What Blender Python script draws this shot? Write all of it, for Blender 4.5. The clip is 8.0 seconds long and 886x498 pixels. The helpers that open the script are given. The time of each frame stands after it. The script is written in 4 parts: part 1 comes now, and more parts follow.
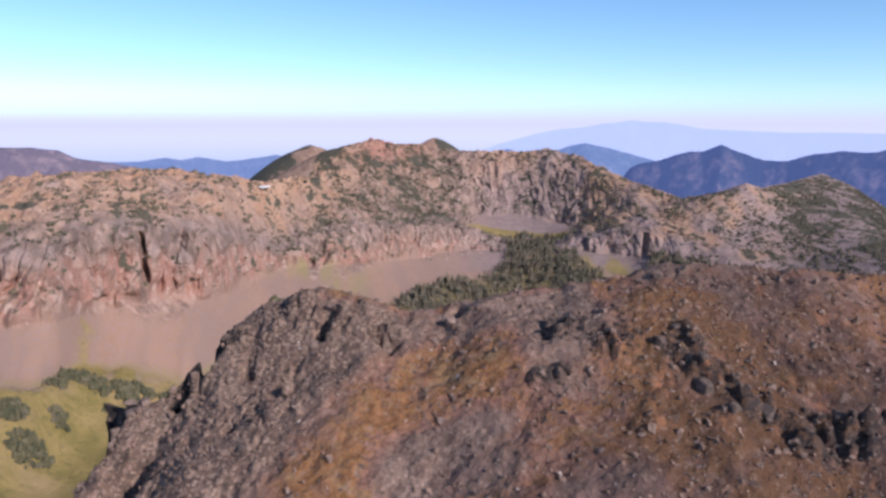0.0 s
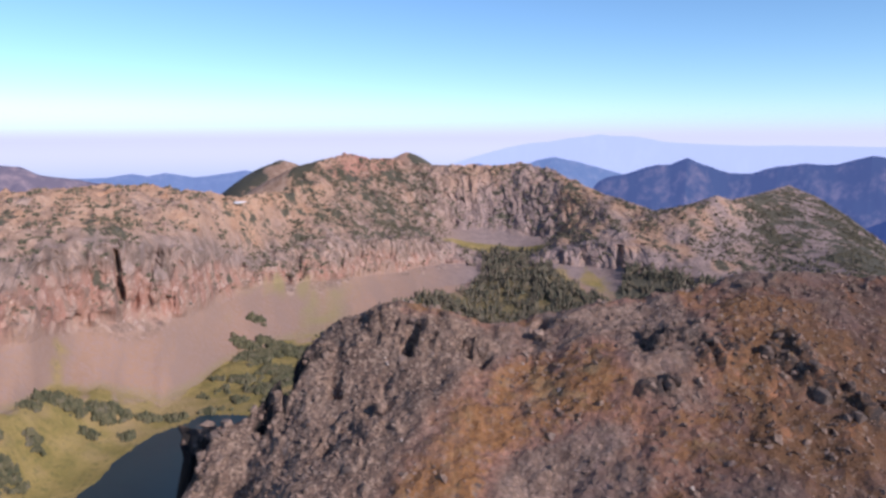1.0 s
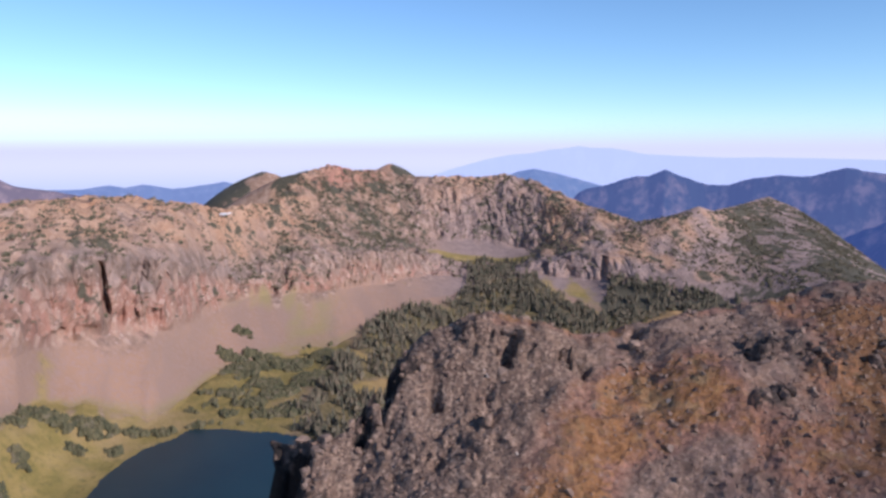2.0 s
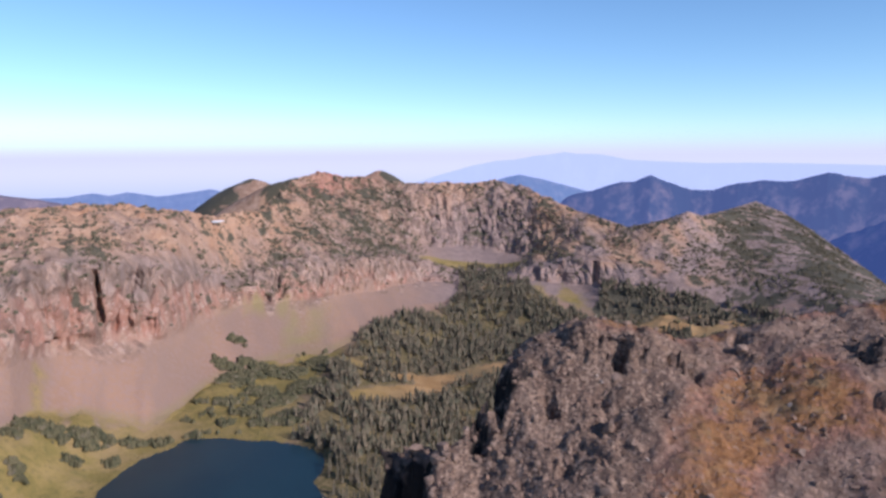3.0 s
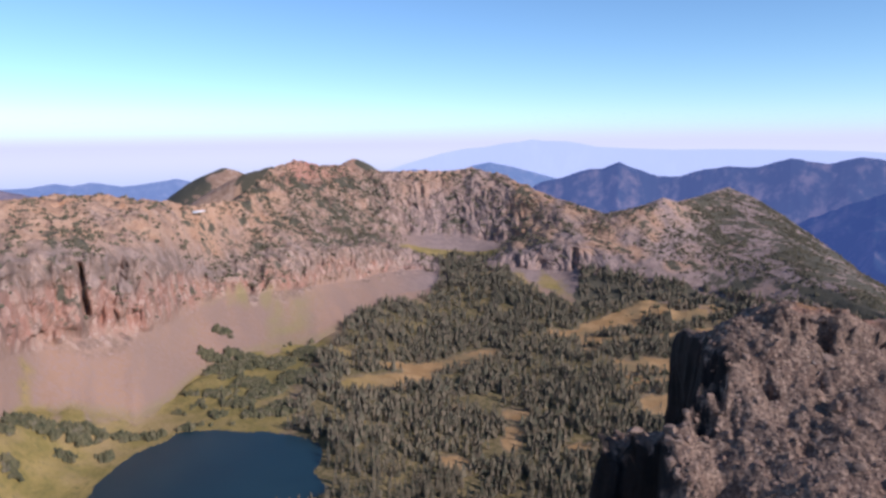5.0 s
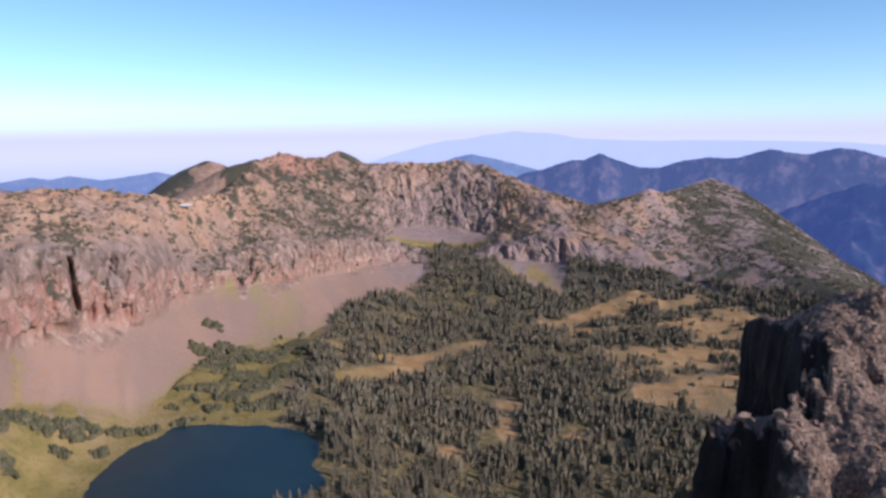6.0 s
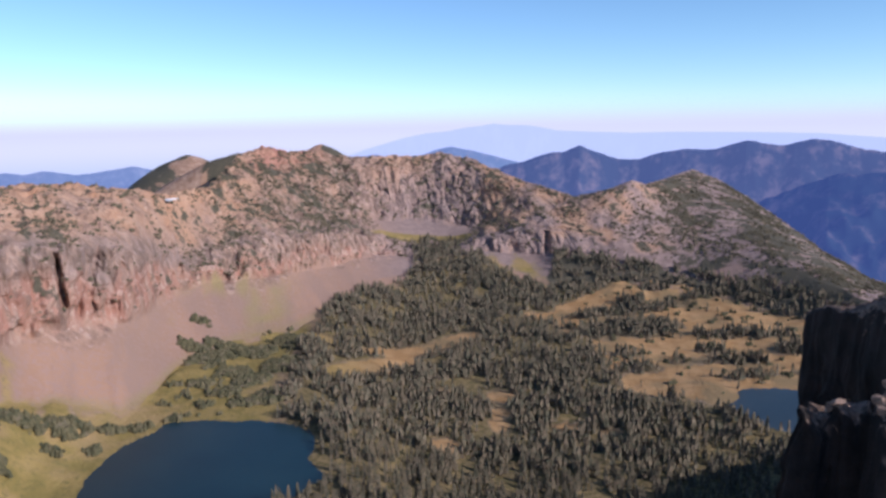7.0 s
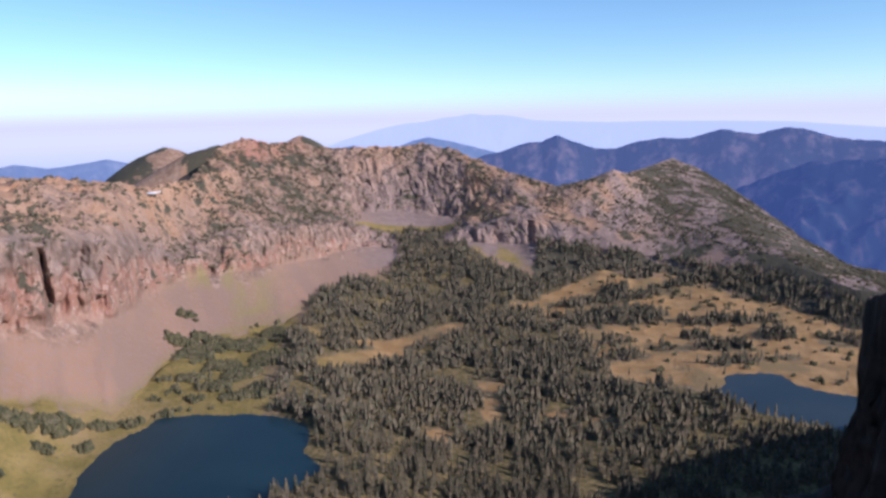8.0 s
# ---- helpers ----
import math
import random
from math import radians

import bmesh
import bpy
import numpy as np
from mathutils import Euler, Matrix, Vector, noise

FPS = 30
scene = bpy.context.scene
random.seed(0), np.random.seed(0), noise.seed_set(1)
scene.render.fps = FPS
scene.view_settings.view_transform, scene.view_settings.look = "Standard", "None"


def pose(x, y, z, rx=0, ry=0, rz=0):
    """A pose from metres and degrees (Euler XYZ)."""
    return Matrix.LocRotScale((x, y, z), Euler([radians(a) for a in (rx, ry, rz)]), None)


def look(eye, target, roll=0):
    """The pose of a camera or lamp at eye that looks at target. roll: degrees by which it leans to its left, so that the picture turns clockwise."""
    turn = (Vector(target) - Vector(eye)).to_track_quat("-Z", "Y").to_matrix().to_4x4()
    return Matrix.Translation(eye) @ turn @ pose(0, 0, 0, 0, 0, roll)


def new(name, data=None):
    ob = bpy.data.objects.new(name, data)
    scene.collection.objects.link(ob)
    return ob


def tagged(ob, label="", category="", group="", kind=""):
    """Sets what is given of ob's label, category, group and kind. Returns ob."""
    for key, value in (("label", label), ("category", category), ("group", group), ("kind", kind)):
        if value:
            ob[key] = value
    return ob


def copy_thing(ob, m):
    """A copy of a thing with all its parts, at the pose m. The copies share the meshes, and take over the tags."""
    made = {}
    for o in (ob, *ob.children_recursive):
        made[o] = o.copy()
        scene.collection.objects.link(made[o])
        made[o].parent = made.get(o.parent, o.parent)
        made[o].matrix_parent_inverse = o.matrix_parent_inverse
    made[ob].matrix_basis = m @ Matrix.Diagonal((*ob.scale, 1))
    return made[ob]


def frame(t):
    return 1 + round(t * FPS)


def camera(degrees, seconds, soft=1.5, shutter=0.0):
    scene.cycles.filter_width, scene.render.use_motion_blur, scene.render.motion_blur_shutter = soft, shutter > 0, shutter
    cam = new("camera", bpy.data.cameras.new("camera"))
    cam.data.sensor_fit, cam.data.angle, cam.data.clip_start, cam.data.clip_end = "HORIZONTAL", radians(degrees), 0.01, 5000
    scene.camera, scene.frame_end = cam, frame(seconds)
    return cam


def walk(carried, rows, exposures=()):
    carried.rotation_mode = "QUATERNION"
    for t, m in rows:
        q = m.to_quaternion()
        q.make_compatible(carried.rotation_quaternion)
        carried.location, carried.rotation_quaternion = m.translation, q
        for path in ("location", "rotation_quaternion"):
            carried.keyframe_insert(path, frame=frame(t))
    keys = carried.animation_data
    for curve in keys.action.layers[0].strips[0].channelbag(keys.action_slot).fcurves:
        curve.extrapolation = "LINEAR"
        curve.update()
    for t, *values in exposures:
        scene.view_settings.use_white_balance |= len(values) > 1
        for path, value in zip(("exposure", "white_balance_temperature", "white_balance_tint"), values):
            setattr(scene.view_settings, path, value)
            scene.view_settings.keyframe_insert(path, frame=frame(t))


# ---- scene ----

# ================= camera =================
cam = camera(62.0, 8.0, soft=2.9)
PATH = [
    (0.0, -0.00, 0.00, 163.00, -0.00, -9.95, 0.00),
    (0.5, -3.52, 0.63, 162.80, -1.18, -9.40, 0.15),
    (1.0, -7.24, 1.24, 162.64, -2.39, -8.84, 0.22),
    (1.5, -10.68, 1.71, 162.55, -3.28, -8.38, 0.14),
    (3.0, -21.67, 2.98, 162.48, -5.15, -7.47, 0.34),
    (3.5, -25.16, 3.39, 162.44, -5.59, -7.47, 0.43),
    (4.0, -28.99, 3.70, 162.50, -6.26, -7.74, 0.45),
    (5.5, -40.27, 4.50, 162.67, -8.39, -8.73, 0.70),
    (6.0, -44.27, 4.85, 162.71, -9.15, -9.05, 0.76),
    (6.5, -47.96, 5.28, 162.71, -9.91, -9.35, 0.80),
    (7.0, -51.71, 5.89, 162.87, -10.76, -9.63, 1.00),
    (7.5, -55.62, 6.59, 163.03, -11.79, -10.00, 1.15),
    (8.0, -59.56, 7.21, 163.18, -12.53, -10.39, 1.32),
]
walk(cam, [(t, pose(x, y, z, 90 + p, 0, w) @ pose(0, 0, 0, 0, 0, -r)) for t, x, y, z, w, p, r in PATH],
     exposures=[(0.0, 0.10, 5670, 14), (8.0, 0.10, 5670, 14)])

# ================= light =================
SUN_AZ, SUN_EL = radians(131), radians(28)      # clockwise from the view ahead (+y)
to_sun = Vector((math.sin(SUN_AZ) * math.cos(SUN_EL), math.cos(SUN_AZ) * math.cos(SUN_EL), math.sin(SUN_EL)))
sun = new("sun", bpy.data.lights.new("sun", "SUN"))
sun.data.energy, sun.data.angle, sun.data.color = 4.7, radians(0.53), (1.0, 0.89, 0.78)
sun.matrix_world = look((0, 0, 400), Vector((0, 0, 400)) - to_sun)
world = bpy.data.worlds.new("sky")
scene.world = world
world.use_nodes = True
wn = world.node_tree.nodes
sky = wn.new("ShaderNodeTexSky")
sky.sky_type, sky.sun_disc = "NISHITA", False
sky.sun_elevation, sky.sun_rotation = SUN_EL, SUN_AZ
sky.altitude, sky.air_density, sky.dust_density, sky.ozone_density = 2500, 1.0, 0.2, 1.3
wn["Background"].inputs["Strength"].default_value = 0.13
tint = wn.new("ShaderNodeMix")
tint.data_type, tint.blend_type = "RGBA", "MULTIPLY"
tint.inputs[0].default_value, tint.inputs[7].default_value = 1.0, (0.86, 0.98, 1.03, 1)
world.node_tree.links.new(sky.outputs[0], tint.inputs[6])
world.node_tree.links.new(tint.outputs[2], wn["Background"].inputs["Color"])


# ================= small tools =================
def smooth(a, b, x):
    x = np.clip((x - a) / (b - a), 0, 1)
    return x * x * (3 - 2 * x)


def hash3(i, j, k, seed):
    h = (i.astype(np.int64) * 374761393 + j.astype(np.int64) * 668265263 + k.astype(np.int64) * 2147483647 + seed * 1274126177) & 0xFFFFFFFF
    h = ((h ^ (h >> 13)) * 1274126177) & 0xFFFFFFFF
    h = ((h ^ (h >> 16)) * 2246822519) & 0xFFFFFFFF
    return ((h ^ (h >> 15)) & 0xFFFF) / 32767.5 - 1


def vnoise(x, y, z=0.0, seed=0):
    """Smooth value noise, -1 to 1."""
    x, y, z = np.broadcast_arrays(np.asarray(x, float), np.asarray(y, float), np.asarray(z, float))
    i, j, k = np.floor(x), np.floor(y), np.floor(z)
    u, v, w = x - i, y - j, z - k
    u, v, w = u * u * (3 - 2 * u), v * v * (3 - 2 * v), w * w * (3 - 2 * w)
    out = 0
    for a in (0, 1):
        for b in (0, 1):
            for c in (0, 1):
                out = out + hash3(i + a, j + b, k + c, seed) * (u if a else 1 - u) * (v if b else 1 - v) * (w if c else 1 - w)
    return out


def fbm(x, y, z=0.0, octaves=4, seed=0, gain=0.5):
    total, amp = 0, 1.0
    for o in range(octaves):
        total = total + amp * vnoise(x * 2 ** o, y * 2 ** o, np.asarray(z) * 2 ** o, seed + o * 17)
        amp *= gain
    return total


def ridged(x, y, z=0.0, octaves=3, seed=0):
    total, amp = 0, 1.0
    for o in range(octaves):
        total = total + amp * (1 - 2 * np.abs(vnoise(x * 2 ** o, y * 2 ** o, np.asarray(z) * 2 ** o, seed + o * 31)))
        amp *= 0.5
    return total


def grid_mesh(name, co, rows, cols, wrap=False):
    """A quad sheet from a rows x cols array of points."""
    idx = np.arange(rows * cols).reshape(rows, cols)
    if wrap:
        idx = np.concatenate([idx, idx[:, :1]], 1)
    quads = np.stack([idx[:-1, :-1], idx[:-1, 1:], idx[1:, 1:], idx[1:, :-1]], -1).reshape(-1, 4)
    return raw_mesh(name, co.reshape(-1, 3), quads)


def raw_mesh(name, co, faces, flat=False):
    n = faces.shape[1]
    me = bpy.data.meshes.new(name)
    me.vertices.add(len(co))
    me.vertices.foreach_set("co", np.ascontiguousarray(co, dtype=np.float32).ravel())
    me.loops.add(faces.size)
    me.loops.foreach_set("vertex_index", np.ascontiguousarray(faces, dtype=np.int32).ravel())
    me.polygons.add(len(faces))
    me.polygons.foreach_set("loop_start", np.arange(0, faces.size, n, dtype=np.int32))
    me.polygons.foreach_set("use_smooth", np.full(len(faces), not flat, dtype=bool))
    me.update(calc_edges=True)
    return me


def give(me, name, values):
    a = me.attributes.new(name, "FLOAT", "POINT")
    a.data.foreach_set("value", np.ascontiguousarray(values, dtype=np.float32).ravel())


def part(name, data, material, parent=None, label=""):
    """Links mesh data as one object, under a thing if given."""
    ob = new(name, data)
    if material and not data.materials:
        data.materials.append(material)
    ob.parent = parent
    return tagged(ob, label)


# ================= materials =================
class Nodes:
    """A little shorthand for a node material."""

    def __init__(self, name):
        self.mat = bpy.data.materials.new(name)
        self.mat.use_nodes = True
        self.t = self.mat.node_tree
        self.bsdf = self.t.nodes["Principled BSDF"]
        self.bsdf.inputs["Specular IOR Level"].default_value = 0.2
        self.bsdf.inputs["Roughness"].default_value = 0.95
        self.where = self.t.nodes.new("ShaderNodeNewGeometry").outputs["Position"]

    def put(self, value, socket):
        if isinstance(value, bpy.types.NodeSocket):
            self.t.links.new(value, socket)
        elif isinstance(value, tuple) and len(value) == 3 and socket.type == "RGBA":
            socket.default_value = (*value, 1)
        else:
            socket.default_value = value

    def noise(self, size, detail=6, rough=0.6, stretch=(1, 1, 1), shift=0.0):
        m = self.t.nodes.new("ShaderNodeMapping")
        self.put(self.where, m.inputs["Vector"])
        m.inputs["Scale"].default_value = tuple(s / size for s in stretch)
        m.inputs["Location"].default_value = (shift, shift * 1.7, shift * 0.6)
        n = self.t.nodes.new("ShaderNodeTexNoise")
        n.inputs["Scale"].default_value, n.inputs["Detail"].default_value, n.inputs["Roughness"].default_value = 1.0, detail, rough
        self.put(m.outputs[0], n.inputs["Vector"])
        return n.outputs["Fac"]

    def cells(self, size, stretch=(1, 1, 1)):
        m = self.t.nodes.new("ShaderNodeMapping")
        self.put(self.where, m.inputs["Vector"])
        m.inputs["Scale"].default_value = tuple(s / size for s in stretch)
        n = self.t.nodes.new("ShaderNodeTexVoronoi")
        n.inputs["Scale"].default_value = 1.0
        self.put(m.outputs[0], n.inputs["Vector"])
        return n.outputs["Distance"], n.outputs["Color"]

    def attr(self, name):
        n = self.t.nodes.new("ShaderNodeAttribute")
        n.attribute_name = name
        return n.outputs["Fac"]

    def ramp(self, fac, lo, hi):
        n = self.t.nodes.new("ShaderNodeMapRange")
        n.interpolation_type = "SMOOTHSTEP"
        self.put(fac, n.inputs["Value"])
        n.inputs["From Min"].default_value, n.inputs["From Max"].default_value = min(lo, hi), max(lo, hi)
        if lo > hi:
            n.inputs["To Min"].default_value, n.inputs["To Max"].default_value = 1.0, 0.0
        return n.outputs["Result"]

    def math(self, op, a, b=0.0):
        n = self.t.nodes.new("ShaderNodeMath")
        n.operation = op
        self.put(a, n.inputs[0]), self.put(b, n.inputs[1])
        return n.outputs[0]

    def mix(self, fac, a, b, kind="MIX"):
        n = self.t.nodes.new("ShaderNodeMix")
        n.data_type, n.blend_type = "RGBA", kind
        self.put(fac, n.inputs[0]), self.put(a, n.inputs[6]), self.put(b, n.inputs[7])
        return n.outputs[2]

    def random(self):
        return self.t.nodes.new("ShaderNodeObjectInfo").outputs["Random"]

    def island(self):
        return self.t.nodes.new("ShaderNodeNewGeometry").outputs["Random Per Island"]

    def done(self, colour, bump=None, strength=0.5, distance=0.3):
        self.put(colour, self.bsdf.inputs["Base Color"])
        if bump is not None:
            b = self.t.nodes.new("ShaderNodeBump")
            b.inputs["Strength"].default_value, b.inputs["Distance"].default_value = strength, distance
            self.put(bump, b.inputs["Height"])
            self.put(b.outputs[0], self.bsdf.inputs["Normal"])
        return self.mat


def ground_material():
    n = Nodes("mountain ground")
    fine, mid, wide = n.noise(3.0), n.noise(14.0, shift=3), n.noise(60.0, shift=9)
    streak = n.noise(9.0, stretch=(1, 1, 0.22), shift=5)
    rock = n.mix(n.ramp(mid, 0.36, 0.64), (0.21, 0.135, 0.10), (0.38, 0.245, 0.18))
    rock = n.mix(n.ramp(streak, 0.45, 0.68), rock, (0.175, 0.115, 0.09))
    red = n.math("MULTIPLY", n.attr("red"), n.ramp(streak, 0.35, 0.6))
    rock = n.mix(red, rock, (0.37, 0.178, 0.125))
    rock = n.mix(n.ramp(fine, 0.56, 0.72), rock, (0.54, 0.40, 0.33))
    block = n.cells(4.5, (1, 1, 0.55))[1]
    rock = n.mix(n.math("MULTIPLY", n.ramp(block, 0.62, 0.9), 0.5), rock, (0.50, 0.36, 0.29))
    rock = n.mix(n.math("MULTIPLY", n.ramp(block, 0.4, 0.15), 0.55), rock, (0.13, 0.085, 0.068))
    grey = n.mix(n.ramp(streak, 0.38, 0.6), (0.30, 0.215, 0.185), (0.17, 0.122, 0.10))
    rock = n.mix(n.math("MULTIPLY", n.attr("grey"), n.math("MULTIPLY", n.ramp(n.noise(22.0, shift=17), 0.36, 0.62), 0.85)), rock, grey)
    # eastern rock is tinted lilac, the haze before it put into the colour
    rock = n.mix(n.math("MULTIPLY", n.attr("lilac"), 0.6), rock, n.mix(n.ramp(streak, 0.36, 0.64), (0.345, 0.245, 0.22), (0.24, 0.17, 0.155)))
    scree = n.mix(n.ramp(wide, 0.35, 0.65), (0.30, 0.182, 0.122), (0.36, 0.214, 0.142))
    scree = n.mix(n.ramp(fine, 0.4, 0.7), scree, (0.33, 0.215, 0.175))
    soil = n.mix(n.ramp(mid, 0.35, 0.65), (0.37, 0.21, 0.13), (0.475, 0.292, 0.19))
    soil = n.mix(n.attr("red"), soil, n.mix(mid, (0.36, 0.16, 0.115), (0.44, 0.21, 0.155)))
    grass = n.mix(n.ramp(mid, 0.35, 0.65), (0.215, 0.162, 0.05), (0.305, 0.215, 0.075))
    grass = n.mix(n.ramp(fine, 0.5, 0.7), grass, (0.16, 0.13, 0.045))
    grass = n.mix(n.ramp(wide, 0.5, 0.66), grass, (0.33, 0.225, 0.105))
    woods = n.mix(n.ramp(fine, 0.4, 0.6), (0.12, 0.095, 0.04), (0.24, 0.17, 0.08))
    scree = n.mix(n.math("MULTIPLY", n.attr("chute"), 0.7), scree, (0.275, 0.182, 0.142))
    colour = n.mix(n.attr("scree"), rock, scree)
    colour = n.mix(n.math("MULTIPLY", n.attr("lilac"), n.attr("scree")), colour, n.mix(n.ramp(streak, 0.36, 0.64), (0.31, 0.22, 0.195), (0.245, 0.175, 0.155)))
    colour = n.mix(n.attr("soil"), colour, soil)
    moss = n.math("MULTIPLY", n.attr("moss"), n.math("ADD", n.math("MULTIPLY", n.ramp(mid, 0.3, 0.7), 0.4), 0.6))
    colour = n.mix(n.math("MULTIPLY", moss, 0.85), colour, (0.265, 0.215, 0.082))
    g = n.ramp(n.math("ADD", n.attr("grass"), n.math("MULTIPLY", n.math("SUBTRACT", mid, 0.5), 0.9)), 0.32, 0.8)
    grass = n.mix(n.attr("gold"), grass, n.mix(n.ramp(mid, 0.35, 0.65), (0.33, 0.185, 0.075), (0.45, 0.27, 0.125)))
    grass = n.mix(n.math("MULTIPLY", n.attr("gold"), n.ramp(wide, 0.5, 0.62)), grass, (0.26, 0.175, 0.085))
    colour = n.mix(g, colour, grass)
    colour = n.mix(n.attr("woods"), colour, woods)
    heath = n.ramp(n.math("ADD", n.attr("heath"), n.math("MULTIPLY", n.math("SUBTRACT", mid, 0.5), 1.6)), 0.5, 0.66)
    colour = n.mix(heath, colour, n.mix(fine, (0.055, 0.054, 0.038), (0.13, 0.105, 0.072)))
    return n.done(colour, n.math("ADD", fine, n.math("MULTIPLY", n.cells(2.2)[0], 0.5)), 0.75, 1.0)


def knoll_material():
    n = Nodes("knoll gravel and tundra")
    fine, mid, wide = n.noise(0.35, 8), n.noise(1.6, shift=3), n.noise(7.0, shift=11)
    stones = n.cells(0.24)
    rock = n.mix(n.ramp(mid, 0.35, 0.65), (0.215, 0.125, 0.088), (0.40, 0.25, 0.175))
    rock = n.mix(n.ramp(stones[1], 0.2, 0.9), n.mix(0.4, rock, (0.09, 0.06, 0.047)), n.mix(0.35, rock, (0.34, 0.24, 0.19)))
    rock = n.mix(n.ramp(stones[0], 0.3, 0.6), rock, n.mix(0.3, rock, (0.06, 0.042, 0.034)))
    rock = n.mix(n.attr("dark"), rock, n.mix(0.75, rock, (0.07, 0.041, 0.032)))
    rock = n.mix(n.ramp(fine, 0.58, 0.75), rock, (0.30, 0.21, 0.165))
    earth = n.mix(n.ramp(fine, 0.38, 0.62), (0.19, 0.092, 0.062), (0.34, 0.172, 0.115))
    tundra = n.mix(n.ramp(fine, 0.35, 0.62), (0.205, 0.09, 0.034), (0.295, 0.14, 0.058))
    tundra = n.mix(n.ramp(mid, 0.5, 0.72), tundra, (0.32, 0.195, 0.092))
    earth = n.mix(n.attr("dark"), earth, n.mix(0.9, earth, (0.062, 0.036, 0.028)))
    colour = n.mix(n.ramp(n.math("ADD", n.attr("turf"), n.math("SUBTRACT", wide, 0.5)), 0.25, 0.55), rock, earth)
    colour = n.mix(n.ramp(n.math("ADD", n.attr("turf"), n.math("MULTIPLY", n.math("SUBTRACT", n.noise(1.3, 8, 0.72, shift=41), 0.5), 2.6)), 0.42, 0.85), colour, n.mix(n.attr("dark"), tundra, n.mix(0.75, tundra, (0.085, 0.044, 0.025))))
    colour = n.mix(n.ramp(n.noise(0.9, shift=20), 0.6, 0.72), colour, (0.10, 0.07, 0.058))
    fleck = n.noise(0.5, 4, 0.7, shift=31)
    colour = n.mix(n.math("MULTIPLY", n.ramp(fleck, 0.52, 0.66), 0.5), colour, (0.085, 0.055, 0.045))
    colour = n.mix(n.math("MULTIPLY", n.ramp(fleck, 0.46, 0.34), 0.5), colour, (0.30, 0.215, 0.165))
    lilac = n.ramp(n.noise(2.6, 6, 0.65, shift=57), 0.5, 0.64)
    colour = n.mix(n.math("MULTIPLY", lilac, 0.35), colour, (0.225, 0.128, 0.105))
    rust = n.ramp(n.noise(1.9, 6, 0.7, stretch=(1, 0.6, 1), shift=73), 0.54, 0.68)
    colour = n.mix(n.math("MULTIPLY", rust, n.math("MULTIPLY", n.attr("turf"), 0.9)), colour, (0.37, 0.162, 0.08))
    bare = n.mix(n.ramp(mid, 0.35, 0.65), (0.14, 0.086, 0.06), (0.255, 0.164, 0.115))
    # dark flecks painted for the small shadows among the rubble
    bare = n.mix(n.ramp(n.noise(0.45, 8, 0.75, shift=90), 0.48, 0.6), bare, (0.085, 0.058, 0.046))
    chip = n.ramp(n.cells(0.17)[1], 0.0, 1.0)
    bare = n.mix(n.ramp(chip, 0.7, 0.9), bare, (0.33, 0.225, 0.162))
    bare = n.mix(n.ramp(chip, 0.34, 0.14), bare, (0.075, 0.05, 0.04))
    colour = n.mix(n.math("MULTIPLY", n.attr("pale"), 0.75), colour, bare)
    # outcrops turn black-brown: dark stone plus the shade of their clefts, as colour
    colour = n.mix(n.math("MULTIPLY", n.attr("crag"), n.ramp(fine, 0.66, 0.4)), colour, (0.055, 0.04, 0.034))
    # near black for the walls below the rim: their shade put into the colour
    shaded_rock = n.mix(n.ramp(mid, 0.35, 0.65), (0.011, 0.010, 0.010), (0.024, 0.019, 0.018))
    colour = n.mix(n.attr("shaded_rock"), colour, shaded_rock)
    rubble = n.math("ADD", n.math("ADD", fine, n.math("MULTIPLY", stones[0], 0.45)), n.math("MULTIPLY", n.noise(0.8, 8, 0.7, shift=12), 1.2))
    return n.done(colour, rubble, 0.75, 0.16)


def stone_material(name, dark, light, size):
    n = Nodes(name)
    a, b = n.noise(size, 8, 0.65), n.noise(size * 4, shift=4)
    colour = n.mix(n.ramp(a, 0.35, 0.65), dark, light)
    colour = n.mix(n.ramp(b, 0.5, 0.7), colour, tuple(c * 0.6 for c in dark))
    if name == "loose stone":
        colour = n.mix(n.ramp(n.island(), 0.95, 1.0), colour, (0.36, 0.28, 0.23))
        colour = n.mix(n.math("MULTIPLY", n.ramp(n.island(), 0.35, 0.0), 0.6), colour, (0.07, 0.05, 0.043))
    else:
        colour = n.mix(n.math("MULTIPLY", n.random(), 0.3), colour, (0.26, 0.19, 0.15))
    return n.done(colour, a, 0.7, 0.1)


def needles_material(name, dark, light, tint):
    n = Nodes(name)
    a = n.noise(0.9, 5)
    colour = n.mix(n.ramp(a, 0.35, 0.65), dark, light)
    vary = n.math("MULTIPLY", n.island() if name in ("needles far", "olive needles", "stunted pine needles") else n.random(), 0.55)
    colour = n.mix(vary, colour, tint)
    stand = n.noise(5.0, 2, shift=8)
    colour = n.mix(n.ramp(stand, 0.5, 0.72), colour, n.mix(0.5, colour, (0.21, 0.165, 0.12)))
    colour = n.mix(n.ramp(stand, 0.5, 0.3), colour, n.mix(0.5, colour, (0.03, 0.042, 0.028)))
    return n.done(colour, a, 0.6, 0.2)


def water_material(name="lake water", deep=(0.011, 0.030, 0.042), pale=(0.017, 0.042, 0.054)):
    n = Nodes(name)
    n.bsdf.inputs["Roughness"].default_value = 0.3
    n.bsdf.inputs["IOR"].default_value = 1.33
    n.bsdf.inputs["Specular IOR Level"].default_value = 0.35
    colour = n.mix(n.ramp(n.noise(60.0), 0.3, 0.7), deep, pale)
    return n.done(colour, n.noise(1.2, 3, stretch=(1, 0.5, 1)), 0.12, 0.1)


